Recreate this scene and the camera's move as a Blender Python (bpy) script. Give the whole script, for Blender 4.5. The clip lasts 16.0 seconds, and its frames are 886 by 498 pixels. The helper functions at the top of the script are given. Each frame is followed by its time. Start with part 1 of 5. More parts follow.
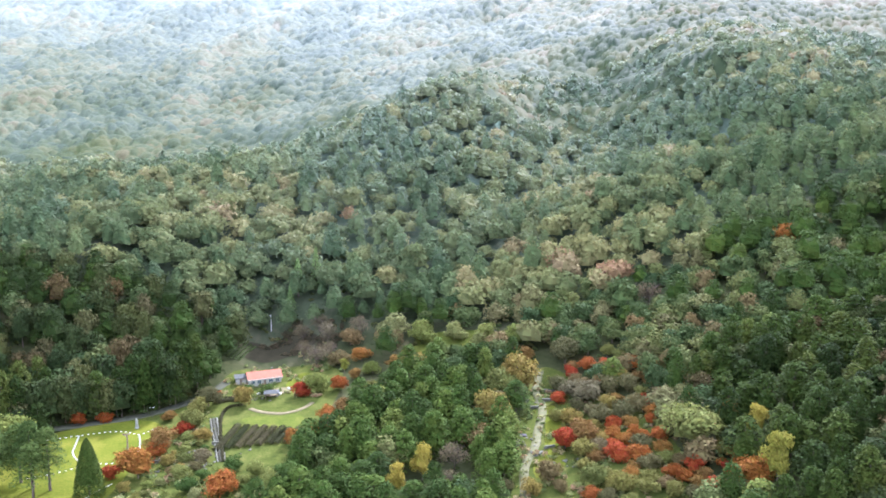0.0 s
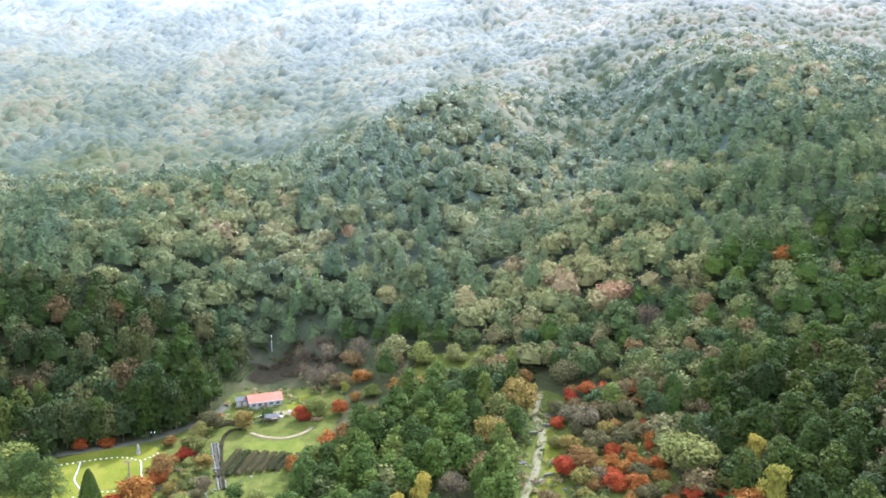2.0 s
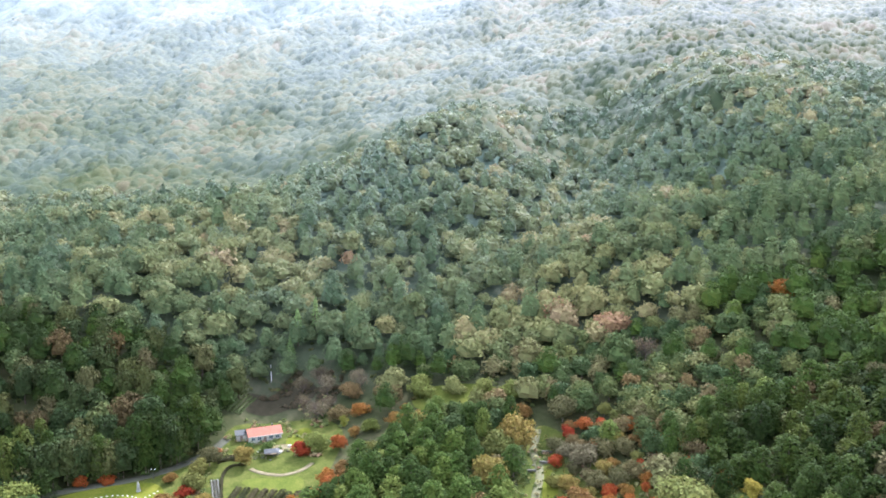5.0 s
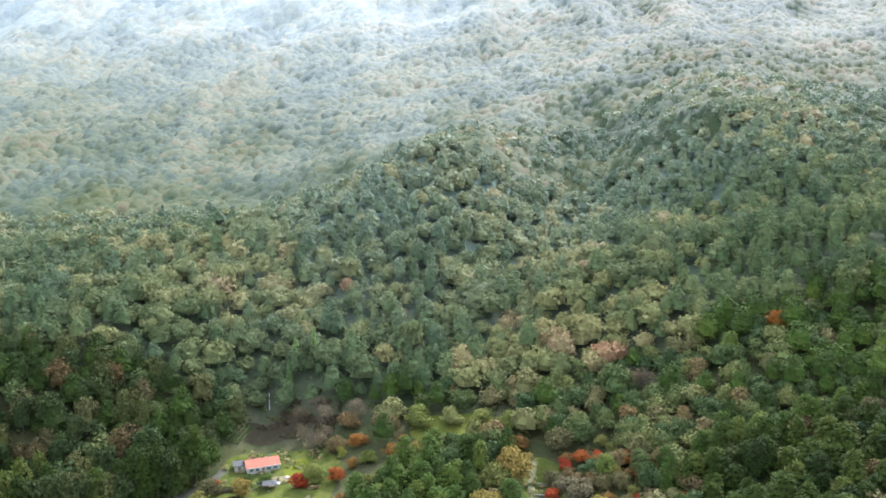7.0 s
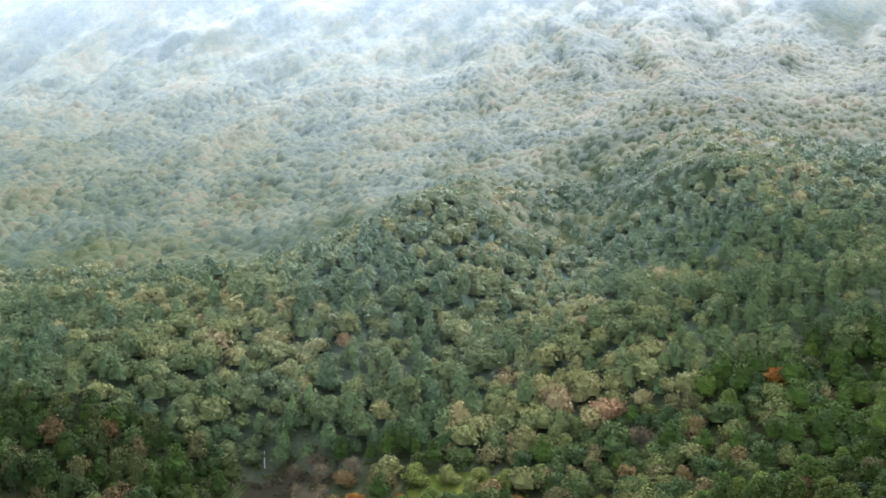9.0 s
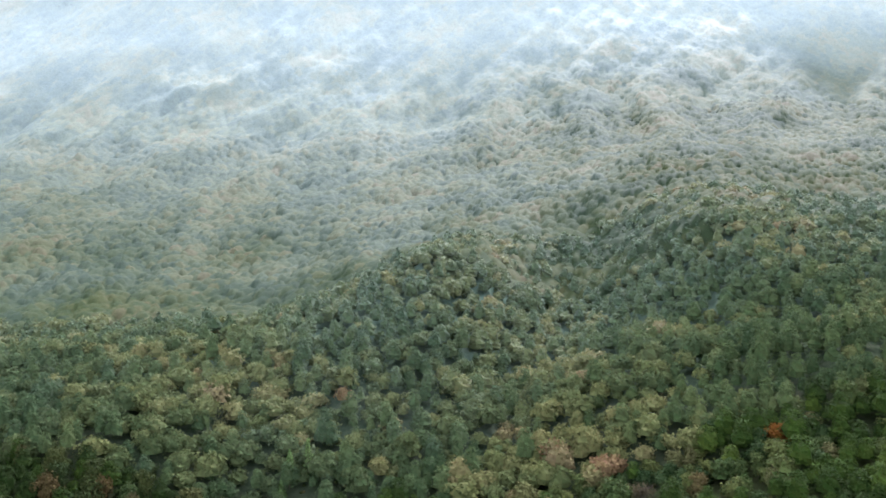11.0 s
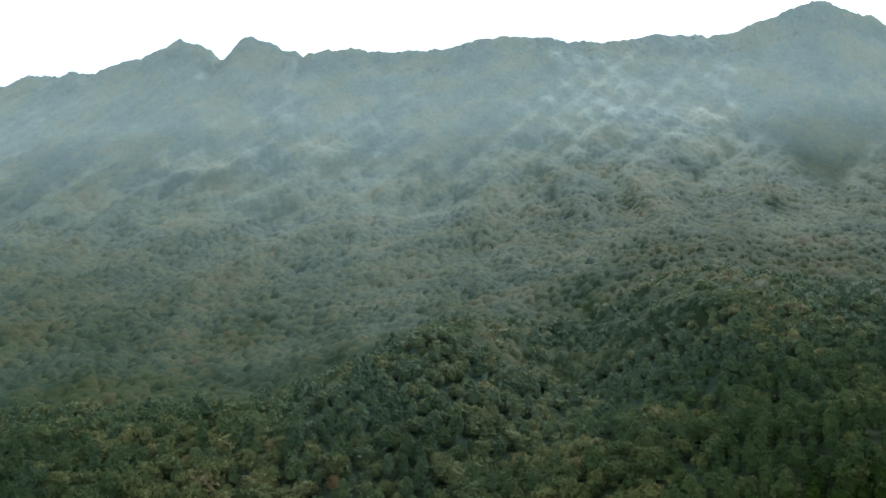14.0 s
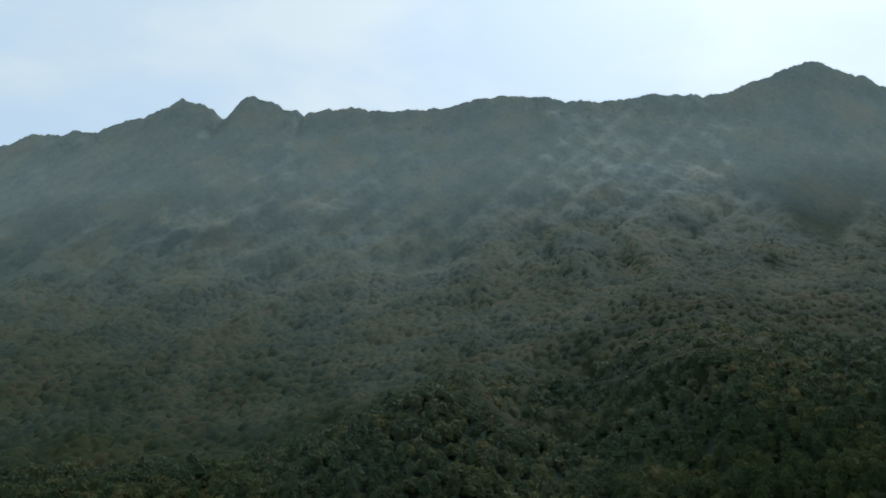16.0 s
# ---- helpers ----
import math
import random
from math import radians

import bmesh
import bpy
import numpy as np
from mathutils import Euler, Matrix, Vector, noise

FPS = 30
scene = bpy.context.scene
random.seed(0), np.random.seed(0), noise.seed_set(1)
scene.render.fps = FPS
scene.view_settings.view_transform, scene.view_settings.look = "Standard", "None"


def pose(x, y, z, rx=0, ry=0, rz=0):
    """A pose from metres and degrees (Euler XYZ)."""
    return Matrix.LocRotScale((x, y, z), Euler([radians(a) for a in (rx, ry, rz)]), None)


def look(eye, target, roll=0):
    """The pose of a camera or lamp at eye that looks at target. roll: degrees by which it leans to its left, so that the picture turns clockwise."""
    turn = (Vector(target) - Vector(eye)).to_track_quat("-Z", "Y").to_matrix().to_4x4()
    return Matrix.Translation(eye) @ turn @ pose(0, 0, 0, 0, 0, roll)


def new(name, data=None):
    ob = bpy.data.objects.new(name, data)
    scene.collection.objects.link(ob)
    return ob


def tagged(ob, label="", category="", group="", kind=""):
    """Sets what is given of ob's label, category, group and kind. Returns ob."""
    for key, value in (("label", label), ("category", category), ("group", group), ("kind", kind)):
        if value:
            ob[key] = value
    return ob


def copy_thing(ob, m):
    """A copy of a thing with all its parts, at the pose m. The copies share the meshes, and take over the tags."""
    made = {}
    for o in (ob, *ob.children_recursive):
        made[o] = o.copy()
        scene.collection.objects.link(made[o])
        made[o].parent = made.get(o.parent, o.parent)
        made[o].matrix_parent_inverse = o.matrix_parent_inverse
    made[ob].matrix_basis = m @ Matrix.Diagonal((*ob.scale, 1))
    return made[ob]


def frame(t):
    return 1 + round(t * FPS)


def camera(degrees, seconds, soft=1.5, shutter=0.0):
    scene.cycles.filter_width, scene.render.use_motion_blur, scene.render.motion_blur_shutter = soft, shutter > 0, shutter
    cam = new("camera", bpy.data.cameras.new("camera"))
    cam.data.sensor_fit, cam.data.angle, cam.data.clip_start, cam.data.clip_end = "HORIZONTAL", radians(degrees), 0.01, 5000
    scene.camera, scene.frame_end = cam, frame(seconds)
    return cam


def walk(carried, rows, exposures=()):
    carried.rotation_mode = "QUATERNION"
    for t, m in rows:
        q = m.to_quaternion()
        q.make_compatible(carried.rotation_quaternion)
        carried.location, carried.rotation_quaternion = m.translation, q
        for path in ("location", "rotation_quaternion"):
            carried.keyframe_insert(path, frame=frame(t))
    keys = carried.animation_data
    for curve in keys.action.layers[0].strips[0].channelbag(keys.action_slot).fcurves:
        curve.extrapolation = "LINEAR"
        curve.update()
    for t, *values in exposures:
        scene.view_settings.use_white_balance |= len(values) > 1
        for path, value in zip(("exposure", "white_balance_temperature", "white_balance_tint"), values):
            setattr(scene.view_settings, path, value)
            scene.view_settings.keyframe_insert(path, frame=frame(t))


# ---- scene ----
cam = camera(55.6, 16.0, soft=1.72)
PATH = [
    (0.0, pose(0.00, 0.00, 90.00, 80.50, 0.0, 0.0)),
    (0.5, pose(0.04, 0.01, 92.27, 80.50, 0.0, 0.0)),
    (1.0, pose(0.04, 0.04, 94.62, 80.50, 0.0, 0.0)),
    (1.5, pose(0.04, 0.05, 96.85, 80.50, 0.0, 0.0)),
    (2.0, pose(0.04, 0.12, 99.23, 80.50, 0.0, 0.0)),
    (2.5, pose(0.04, 0.26, 101.47, 80.50, 0.0, 0.0)),
    (3.0, pose(0.04, 0.44, 103.80, 80.50, 0.0, 0.0)),
    (3.5, pose(0.04, 0.54, 105.85, 80.50, 0.0, 0.0)),
    (4.0, pose(0.08, 0.65, 108.18, 80.50, 0.0, 0.0)),
    (6.5, pose(0.72, 0.20, 119.29, 80.90, -0.1, -0.1)),
    (7.0, pose(0.80, 0.06, 121.62, 81.20, -0.1, -0.1)),
    (7.5, pose(0.92, -0.06, 123.55, 81.90, -0.1, -0.1)),
    (8.0, pose(1.04, -0.12, 124.21, 82.90, -0.2, -0.1)),
    (8.5, pose(1.08, -0.17, 124.38, 83.70, -0.2, -0.1)),
    (9.0, pose(1.20, -0.43, 124.50, 84.60, -0.2, -0.2)),
    (11.5, pose(0.44, -1.57, 125.71, 89.00, -0.3, -0.4)),
    (12.0, pose(0.52, -1.57, 125.71, 89.90, -0.3, -0.5)),
    (12.5, pose(0.64, -1.52, 125.74, 90.90, -0.3, -0.5)),
    (13.0, pose(0.88, -1.52, 125.78, 91.90, -0.2, -0.5)),
    (13.5, pose(1.20, -1.53, 125.91, 92.80, -0.3, -0.6)),
    (14.0, pose(1.64, -1.55, 126.03, 93.80, -0.3, -0.6)),
    (14.5, pose(2.16, -1.45, 125.93, 94.80, -0.3, -0.6)),
    (15.0, pose(2.72, -1.36, 125.96, 95.80, -0.3, -0.6)),
    (15.5, pose(3.08, -1.24, 125.98, 96.70, -0.3, -0.6)),
    (16.0, pose(3.44, -1.15, 126.00, 97.70, -0.3, -0.6)),
]
EXPOSURE = [(0.0, 2.78, 5080, 34), (4.0, 2.74, 5120, 34), (9.0, 2.17, 5340, 26), (12.5, 1.35, 5360, 18), (14.0, 0.46, 5230, 5), (16.0, -0.84, 5190, 6)]
walk(cam, PATH, EXPOSURE)


# ---- world and sun ----
SUN_AZ, SUN_EL = 24.0, 42.0            # degrees right of the view's axis, and up
w = bpy.data.worlds.new("daylight")
scene.world = w
w.use_nodes = True
wn, wl = w.node_tree.nodes, w.node_tree.links
sky = wn.new("ShaderNodeTexSky")
sky.sky_type, sky.sun_disc = "NISHITA", False
sky.sun_elevation, sky.sun_rotation = radians(SUN_EL), radians(SUN_AZ)
sky.altitude, sky.air_density, sky.dust_density, sky.ozone_density = 100, 1.0, 5.0, 1.5
wn["Background"].inputs["Strength"].default_value = 0.108
# thin high cloud over the whole sky, milky blue with cream patches
wc = wn.new("ShaderNodeTexCoord")
wm = wn.new("ShaderNodeMapping")
wm.inputs["Scale"].default_value = (1.0, 1.0, 2.2)
wl.new(wc.outputs["Generated"], wm.inputs["Vector"])
wz = wn.new("ShaderNodeTexNoise")
wz.inputs["Scale"].default_value, wz.inputs["Detail"].default_value, wz.inputs["Roughness"].default_value = 3.2, 5, 0.5
wl.new(wm.outputs["Vector"], wz.inputs["Vector"])
wr = wn.new("ShaderNodeValToRGB")
e = wr.color_ramp.elements
e[0].position, e[0].color = 0.42, (13.2, 14.2, 14.0, 1)
e[1].position, e[1].color = 0.62, (16.6, 16.2, 13.6, 1)
wl.new(wz.outputs["Fac"], wr.inputs["Fac"])
wx = wn.new("ShaderNodeMix")
wx.data_type = "RGBA"
wx.inputs[0].default_value = 0.68
wl.new(sky.outputs[0], wx.inputs[6])
wl.new(wr.outputs["Color"], wx.inputs[7])
wl.new(wx.outputs[2], wn["Background"].inputs["Color"])

sun_data = bpy.data.lights.new("sun", "SUN")
sun_data.energy, sun_data.angle, sun_data.color = 4.3, radians(2.5), (1.0, 0.93, 0.80)
sun = new("sun", sun_data)
sa, se = radians(SUN_AZ), radians(SUN_EL)
sun_way = Vector((math.sin(sa) * math.cos(se), math.cos(sa) * math.cos(se), math.sin(se)))
sun.matrix_world = look(sun_way * 500 + Vector((0, 300, 200)), Vector((0, 300, 200)))


# ---- materials ----
def material(name):
    m = bpy.data.materials.new(name)
    m.use_nodes = True
    n, l = m.node_tree.nodes, m.node_tree.links
    return m, n, l, n["Principled BSDF"]


def ramp(n, stops):
    r = n.new("ShaderNodeValToRGB")
    e = r.color_ramp.elements
    while len(e) < len(stops):
        e.new(0.5)
    for i, (p, c) in enumerate(stops):
        e[i].position, e[i].color = p, (*c, 1)
    return r


def leaf_material(name, stops, source, translucent=0.3, hazed=None, spread=0.28, closed=False):
    """Foliage: one tone a tree (from the object, or from the 'tone' of a joined wood), varied leaf by leaf."""
    m, n, l, b = material(name)
    if source == "object":
        tone = n.new("ShaderNodeObjectInfo").outputs["Random"]
    else:
        a = n.new("ShaderNodeAttribute")
        a.attribute_name = "tone"
        tone = a.outputs["Fac"]
    r = ramp(n, stops)
    l.new(tone, r.inputs["Fac"])
    colour = r.outputs["Color"]
    if hazed:
        # mask blends in paler, bluer tones: distance haze painted into the leaf colour
        r2 = ramp(n, hazed)
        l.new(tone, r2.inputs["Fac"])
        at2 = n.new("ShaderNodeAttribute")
        at2.attribute_name = "hazed"
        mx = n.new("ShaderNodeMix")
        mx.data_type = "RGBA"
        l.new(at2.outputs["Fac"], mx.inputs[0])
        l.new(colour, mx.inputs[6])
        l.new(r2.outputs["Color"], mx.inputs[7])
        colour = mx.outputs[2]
        # sheen rises with the same mask, a whitish veil in place of haze
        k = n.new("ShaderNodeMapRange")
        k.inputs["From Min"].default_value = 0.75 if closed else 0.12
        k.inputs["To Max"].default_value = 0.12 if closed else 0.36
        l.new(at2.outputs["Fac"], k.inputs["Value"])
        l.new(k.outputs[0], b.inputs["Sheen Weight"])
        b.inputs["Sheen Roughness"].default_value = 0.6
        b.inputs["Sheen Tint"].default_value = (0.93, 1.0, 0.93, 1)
    g = n.new("ShaderNodeNewGeometry")
    hsv = n.new("ShaderNodeHueSaturation")
    if hazed:
        # leaf masses inside a crown
        tc = n.new("ShaderNodeTexCoord")
        nz = n.new("ShaderNodeTexNoise")
        nz.inputs["Scale"].default_value, nz.inputs["Detail"].default_value, nz.inputs["Roughness"].default_value = 0.35, 4, 0.65
        l.new(tc.outputs["Object"], nz.inputs["Vector"])
        nm = n.new("ShaderNodeMapRange")
        nm.inputs["From Min"].default_value, nm.inputs["From Max"].default_value = 0.3, 0.7
        nm.inputs["To Min"].default_value, nm.inputs["To Max"].default_value = (0.86, 1.14) if closed else (0.72, 1.28)
        l.new(nz.outputs["Fac"], nm.inputs["Value"])
        sc2 = n.new("ShaderNodeMix")
        sc2.data_type, sc2.blend_type = "RGBA", "MULTIPLY"
        sc2.inputs[0].default_value = 1.0
        l.new(colour, sc2.inputs[6])
        l.new(nm.outputs["Result"], sc2.inputs[7])
        colour = sc2.outputs[2]
    if closed:
        # single sprays on a closed canopy, light and dark, with relief
        fz = n.new("ShaderNodeTexNoise")
        fz.inputs["Scale"].default_value, fz.inputs["Detail"].default_value, fz.inputs["Roughness"].default_value = 0.9, 3, 0.7
        l.new(tc.outputs["Object"], fz.inputs["Vector"])
        fm = n.new("ShaderNodeMapRange")
        fm.inputs["From Min"].default_value, fm.inputs["From Max"].default_value = 0.36, 0.64
        fm.inputs["To Min"].default_value, fm.inputs["To Max"].default_value = 0.94, 1.06
        l.new(fz.outputs["Fac"], fm.inputs["Value"])
        sc3 = n.new("ShaderNodeMix")
        sc3.data_type, sc3.blend_type = "RGBA", "MULTIPLY"
        sc3.inputs[0].default_value = 1.0
        l.new(colour, sc3.inputs[6])
        l.new(fm.outputs["Result"], sc3.inputs[7])
        colour = sc3.outputs[2]
        bu = n.new("ShaderNodeBump")
        bu.inputs["Strength"].default_value, bu.inputs["Distance"].default_value = 0.18, 1.0
        l.new(fz.outputs["Fac"], bu.inputs["Height"])
        l.new(bu.outputs["Normal"], b.inputs["Normal"])
    mr = n.new("ShaderNodeMapRange")
    mr.inputs["To Min"].default_value, mr.inputs["To Max"].default_value = 1 - spread, 1 + spread
    l.new(g.outputs["Random Per Island"], mr.inputs["Value"])
    l.new(mr.outputs["Result"], hsv.inputs["Value"])
    hue = n.new("ShaderNodeMapRange")
    hue.inputs["To Min"].default_value, hue.inputs["To Max"].default_value = 0.485, 0.515
    wn2 = n.new("ShaderNodeTexWhiteNoise")
    wn2.noise_dimensions = "1D"
    l.new(g.outputs["Random Per Island"], wn2.inputs["W"])
    l.new(wn2.outputs["Value"], hue.inputs["Value"])
    l.new(hue.outputs["Result"], hsv.inputs["Hue"])
    l.new(colour, hsv.inputs["Color"])
    b.inputs["Roughness"].default_value = 0.85
    b.inputs["Specular IOR Level"].default_value = 0.03
    l.new(hsv.outputs["Color"], b.inputs["Base Color"])
    t = n.new("ShaderNodeBsdfTranslucent")
    l.new(hsv.outputs["Color"], t.inputs["Color"])
    mix = n.new("ShaderNodeMixShader")
    mix.inputs["Fac"].default_value = translucent
    l.new(b.outputs[0], mix.inputs[1])
    l.new(t.outputs[0], mix.inputs[2])
    out = mix.outputs[0]
    l.new(out, n["Material Output"].inputs["Surface"])
    return m


def surface(name, stops, scale, rough=0.85, fine=None, bump=0.0, detail=6, gloss=0.03):
    """A rough surface with two scales of variation."""
    m, n, l, b = material(name)
    co = n.new("ShaderNodeTexCoord")
    a = n.new("ShaderNodeTexNoise")
    a.inputs["Scale"].default_value, a.inputs["Detail"].default_value = scale, detail
    c = n.new("ShaderNodeTexNoise")
    c.inputs["Scale"].default_value, c.inputs["Detail"].default_value = fine or scale * 9, 4
    for x in (a, c):
        l.new(co.outputs["Object"], x.inputs["Vector"])
    mix = n.new("ShaderNodeMath")
    mix.operation = "MULTIPLY_ADD"
    mix.inputs[1].default_value = 0.45
    half = n.new("ShaderNodeMath")
    half.operation = "MULTIPLY"
    half.inputs[1].default_value = 0.55
    l.new(a.outputs["Fac"], half.inputs[0])
    l.new(c.outputs["Fac"], mix.inputs[0])
    l.new(half.outputs[0], mix.inputs[2])
    r = ramp(n, stops)
    l.new(mix.outputs[0], r.inputs["Fac"])
    l.new(r.outputs["Color"], b.inputs["Base Color"])
    b.inputs["Roughness"].default_value = rough
    b.inputs["Specular IOR Level"].default_value = gloss if rough < 0.88 else 0.0
    if bump:
        u = n.new("ShaderNodeBump")
        u.inputs["Strength"].default_value, u.inputs["Distance"].default_value = 0.6, bump
        l.new(c.outputs["Fac"], u.inputs["Height"])
        l.new(u.outputs["Normal"], b.inputs["Normal"])
    return m


PINE_TONES = [(0.0, (0.012, 0.021, 0.004)), (0.5, (0.020, 0.034, 0.005)), (0.85, (0.032, 0.047, 0.007)), (1.0, (0.047, 0.058, 0.010))]
BROAD_TONES = [(0.0, (0.018, 0.031, 0.010)), (0.3, (0.029, 0.042, 0.012)), (0.5, (0.044, 0.054, 0.015)), (0.68, (0.060, 0.067, 0.018)),
               (0.80, (0.068, 0.067, 0.024)), (0.90, (0.063, 0.054, 0.021)), (1.0, (0.074, 0.053, 0.018))]
# hill tones: the near greens lightened, a first haze put into the colour
HAZY_HILL_PINE = [(0.0, (0.029, 0.045, 0.016)), (0.5, (0.048, 0.066, 0.022)), (0.85, (0.072, 0.087, 0.029)), (1.0, (0.088, 0.098, 0.033))]
HAZY_HILL_BROAD = [(0.0, (0.039, 0.052, 0.018)), (0.3, (0.059, 0.069, 0.023)), (0.5, (0.079, 0.085, 0.028)), (0.68, (0.099, 0.097, 0.034)),
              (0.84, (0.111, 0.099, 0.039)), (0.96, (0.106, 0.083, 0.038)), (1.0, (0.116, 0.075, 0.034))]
# the same woods further off, with more haze painted in
PINE_HAZED = [(0.0, (0.045, 0.068, 0.042)), (1.0, (0.070, 0.090, 0.050))]
BROAD_HAZED = [(0.0, (0.055, 0.078, 0.045)), (0.4, (0.080, 0.098, 0.050)), (0.75, (0.108, 0.112, 0.052)), (1.0, (0.120, 0.108, 0.054))]
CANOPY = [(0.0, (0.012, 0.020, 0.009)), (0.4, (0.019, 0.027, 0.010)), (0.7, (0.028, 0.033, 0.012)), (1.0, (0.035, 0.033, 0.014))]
# far canopy colour with the mountain's haze painted in
CANOPY_HAZED = [(0.0, (0.160, 0.186, 0.174)), (0.4, (0.177, 0.200, 0.176)), (0.7, (0.195, 0.208, 0.170)), (1.0, (0.205, 0.208, 0.168))]
# darkened copies of the near tones: shade painted into the leaves
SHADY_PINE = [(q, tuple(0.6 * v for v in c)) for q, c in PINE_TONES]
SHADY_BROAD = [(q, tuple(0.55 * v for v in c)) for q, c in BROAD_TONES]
leaf_shaded_pine = leaf_material("shaded_pine_needles", SHADY_PINE, "object", 0.08)
leaf_shaded_broad = leaf_material("shaded_broad_leaves", SHADY_BROAD, "object", 0.10)
leaf_pine = leaf_material("pine_needles", PINE_TONES, "object", 0.10)
leaf_broad = leaf_material("broad_leaves", BROAD_TONES, "object", 0.16)
leaf_pine_wood = leaf_material("hazy_hill_needles", HAZY_HILL_PINE, "tone", 0.26, PINE_HAZED, 0.1)
leaf_broad_wood = leaf_material("hazy_hill_leaves", HAZY_HILL_BROAD, "tone", 0.32, BROAD_HAZED, 0.1)
leaf_canopy = leaf_material("canopy_leaves", CANOPY, "tone", 0.05, CANOPY_HAZED, 0.1, True)
bark = surface("bark", [(0.25, (0.03, 0.024, 0.018)), (0.75, (0.08, 0.062, 0.048))], 1.5, 0.9)
soil = surface("forest_floor", [(0.3, (0.012, 0.016, 0.006)), (0.5, (0.020, 0.023, 0.009)), (0.7, (0.034, 0.031, 0.016))], 0.05, 0.95, 0.5)
# on the mountain the floor is scrub with haze painted in, not bare litter
sn_, sl_ = soil.node_tree.nodes, soil.node_tree.links
sb = sn_["Principled BSDF"]
was = sb.inputs["Base Color"].links[0].from_socket
sc = sn_.new("ShaderNodeTexCoord")
sx = sn_.new("ShaderNodeSeparateXYZ")
sl_.new(sc.outputs["Object"], sx.inputs[0])
sm = sn_.new("ShaderNodeMapRange")
sm.inputs["From Min"].default_value, sm.inputs["From Max"].default_value = 330, 640
sl_.new(sx.outputs["Y"], sm.inputs["Value"])
mixs = sn_.new("ShaderNodeMix")
mixs.data_type = "RGBA"
sl_.new(sm.outputs["Result"], mixs.inputs[0])
sl_.new(was, mixs.inputs[6])
scrub = ramp(sn_, [(0.3, (0.05, 0.08, 0.055)), (0.5, (0.08, 0.115, 0.085)), (0.7, (0.12, 0.15, 0.11))])
sl_.new(was.node.inputs["Fac"].links[0].from_socket, scrub.inputs["Fac"])
sl_.new(scrub.outputs["Color"], mixs.inputs[7])
sl_.new(mixs.outputs[2], sb.inputs["Base Color"])


# ---- the lie of the land ----
# spines and valley lines of the hills: x, y, height of the ground
LAND = {
    "valley": [(-135, 215, -21), (-110, 265, -19), (-90, 285, -18.5), (-70, 305, -17), (-70, 330, -15.5), (-75, 356, -13)],
    "meadow": [(-50, 250, -18), (-40, 300, -13), (-10, 270, -14), (0, 225, -20), (60, 215, -16), (-31, 347, -2), (10, 331, -3)],
    "gully": [(30, 235, -17), (32, 262, -14), (36, 295, -10), (25, 335, 0), (40, 372, 8), (34, 456, 27), (48, 478, 31), (58, 517, 45), (72, 556, 54), (91, 598, 59), (93, 620, 72), (108, 632, 80), (124, 698, 103), (61, 625, 84), (70, 599, 68)],
    "left_foot": [(-155, 300, -14), (-118, 322, -9), (-100, 345, 0), (-61, 369, 5), (-23, 408, 22), (-7, 441, 37), (1, 466, 48), (26, 486, 46), (33, 503, 48), (33, 526, 60), (-63, 414, 24), (22, 364, 6)],
    "left_spur": [(-190, 330, 12), (-160, 330, 11), (-153, 373, 30), (-132, 361, 16), (-123, 399, 27), (-83, 435, 36), (-93, 466, 49), (-47, 483, 49), (-33, 476, 51), (-15, 505, 65), (-66, 538, 67), (-24, 564, 88), (-9, 570, 96), (7, 577, 97), (20, 606, 98), (33, 641, 101), (48, 700, 112)],
    "left_back": [(-175, 508, 46), (-187, 543, 43), (-163, 601, 46), (-131, 627, 52), (-213, 661, 57), (-323, 649, 51), (-282, 690, 62), (-279, 557, 36), (-210, 480, 44), (-122, 449, 40), (-366, 808, 99), (-230, 764, 82)],
    "hollow": [(-55, 666, 86), (-175, 722, 74), (-134, 766, 88), (-88, 815, 109), (-25, 862, 132), (61, 790, 128), (20, 720, 106), (-60, 610, 72), (-100, 580, 54)],
    "right_spur": [(145, 205, 8), (134, 262, 12), (126, 286, 13), (154, 323, 31), (176, 369, 55), (195, 389, 70), (201, 452, 77), (193, 513, 95), (227, 539, 105), (212, 580, 121), (203, 623, 130), (195, 692, 139), (171, 620, 114), (148, 645, 102), (153, 759, 144), (174, 842, 169), (198, 887, 190), (215, 940, 204)],
    "right_flank": [(80, 250, -6), (105, 312, 15), (88, 348, 13), (94, 366, 26), (71, 388, 24), (62, 400, 28), (88, 409, 40), (87, 434, 42), (120, 449, 52), (140, 446, 56), (176, 463, 69), (140, 530, 70), (113, 546, 60), (170, 549, 87), (132, 361, 38), (140, 340, 36), (72, 237, -10)],
    "right_back": [(251, 530, 100), (283, 834, 186), (349, 733, 135), (415, 850, 180), (270, 380, 62), (300, 250, 30)],
    "mountain_foot": [(-445, 936, 147), (-352, 919, 134), (-287, 919, 134), (-227, 898, 128), (-146, 919, 138), (-346, 1023, 172), (-147, 1027, 176), (113, 944, 179), (255, 1000, 222), (420, 1000, 232), (650, 1000, 220), (-650, 1000, 160)],
    "around": [(-300, 300, 10), (-400, 480, 30), (-250, 150, -15), (-60, 120, -27), (100, 100, -24), (300, 100, 0), (520, 500, 90), (600, 750, 150), (-620, 750, 90), (0, -100, -32)],
}
PTS = np.array([p for line in LAND.values() for p in line], float)
DIST = np.hypot(PTS[:, None, 0] - PTS[None, :, 0], PTS[:, None, 1] - PTS[None, :, 1])
GA = np.block([[DIST, np.ones((len(PTS), 1))], [np.ones((1, len(PTS))), np.zeros((1, 1))]])
WEIGHTS = np.linalg.solve(GA, np.append(PTS[:, 2], 0))

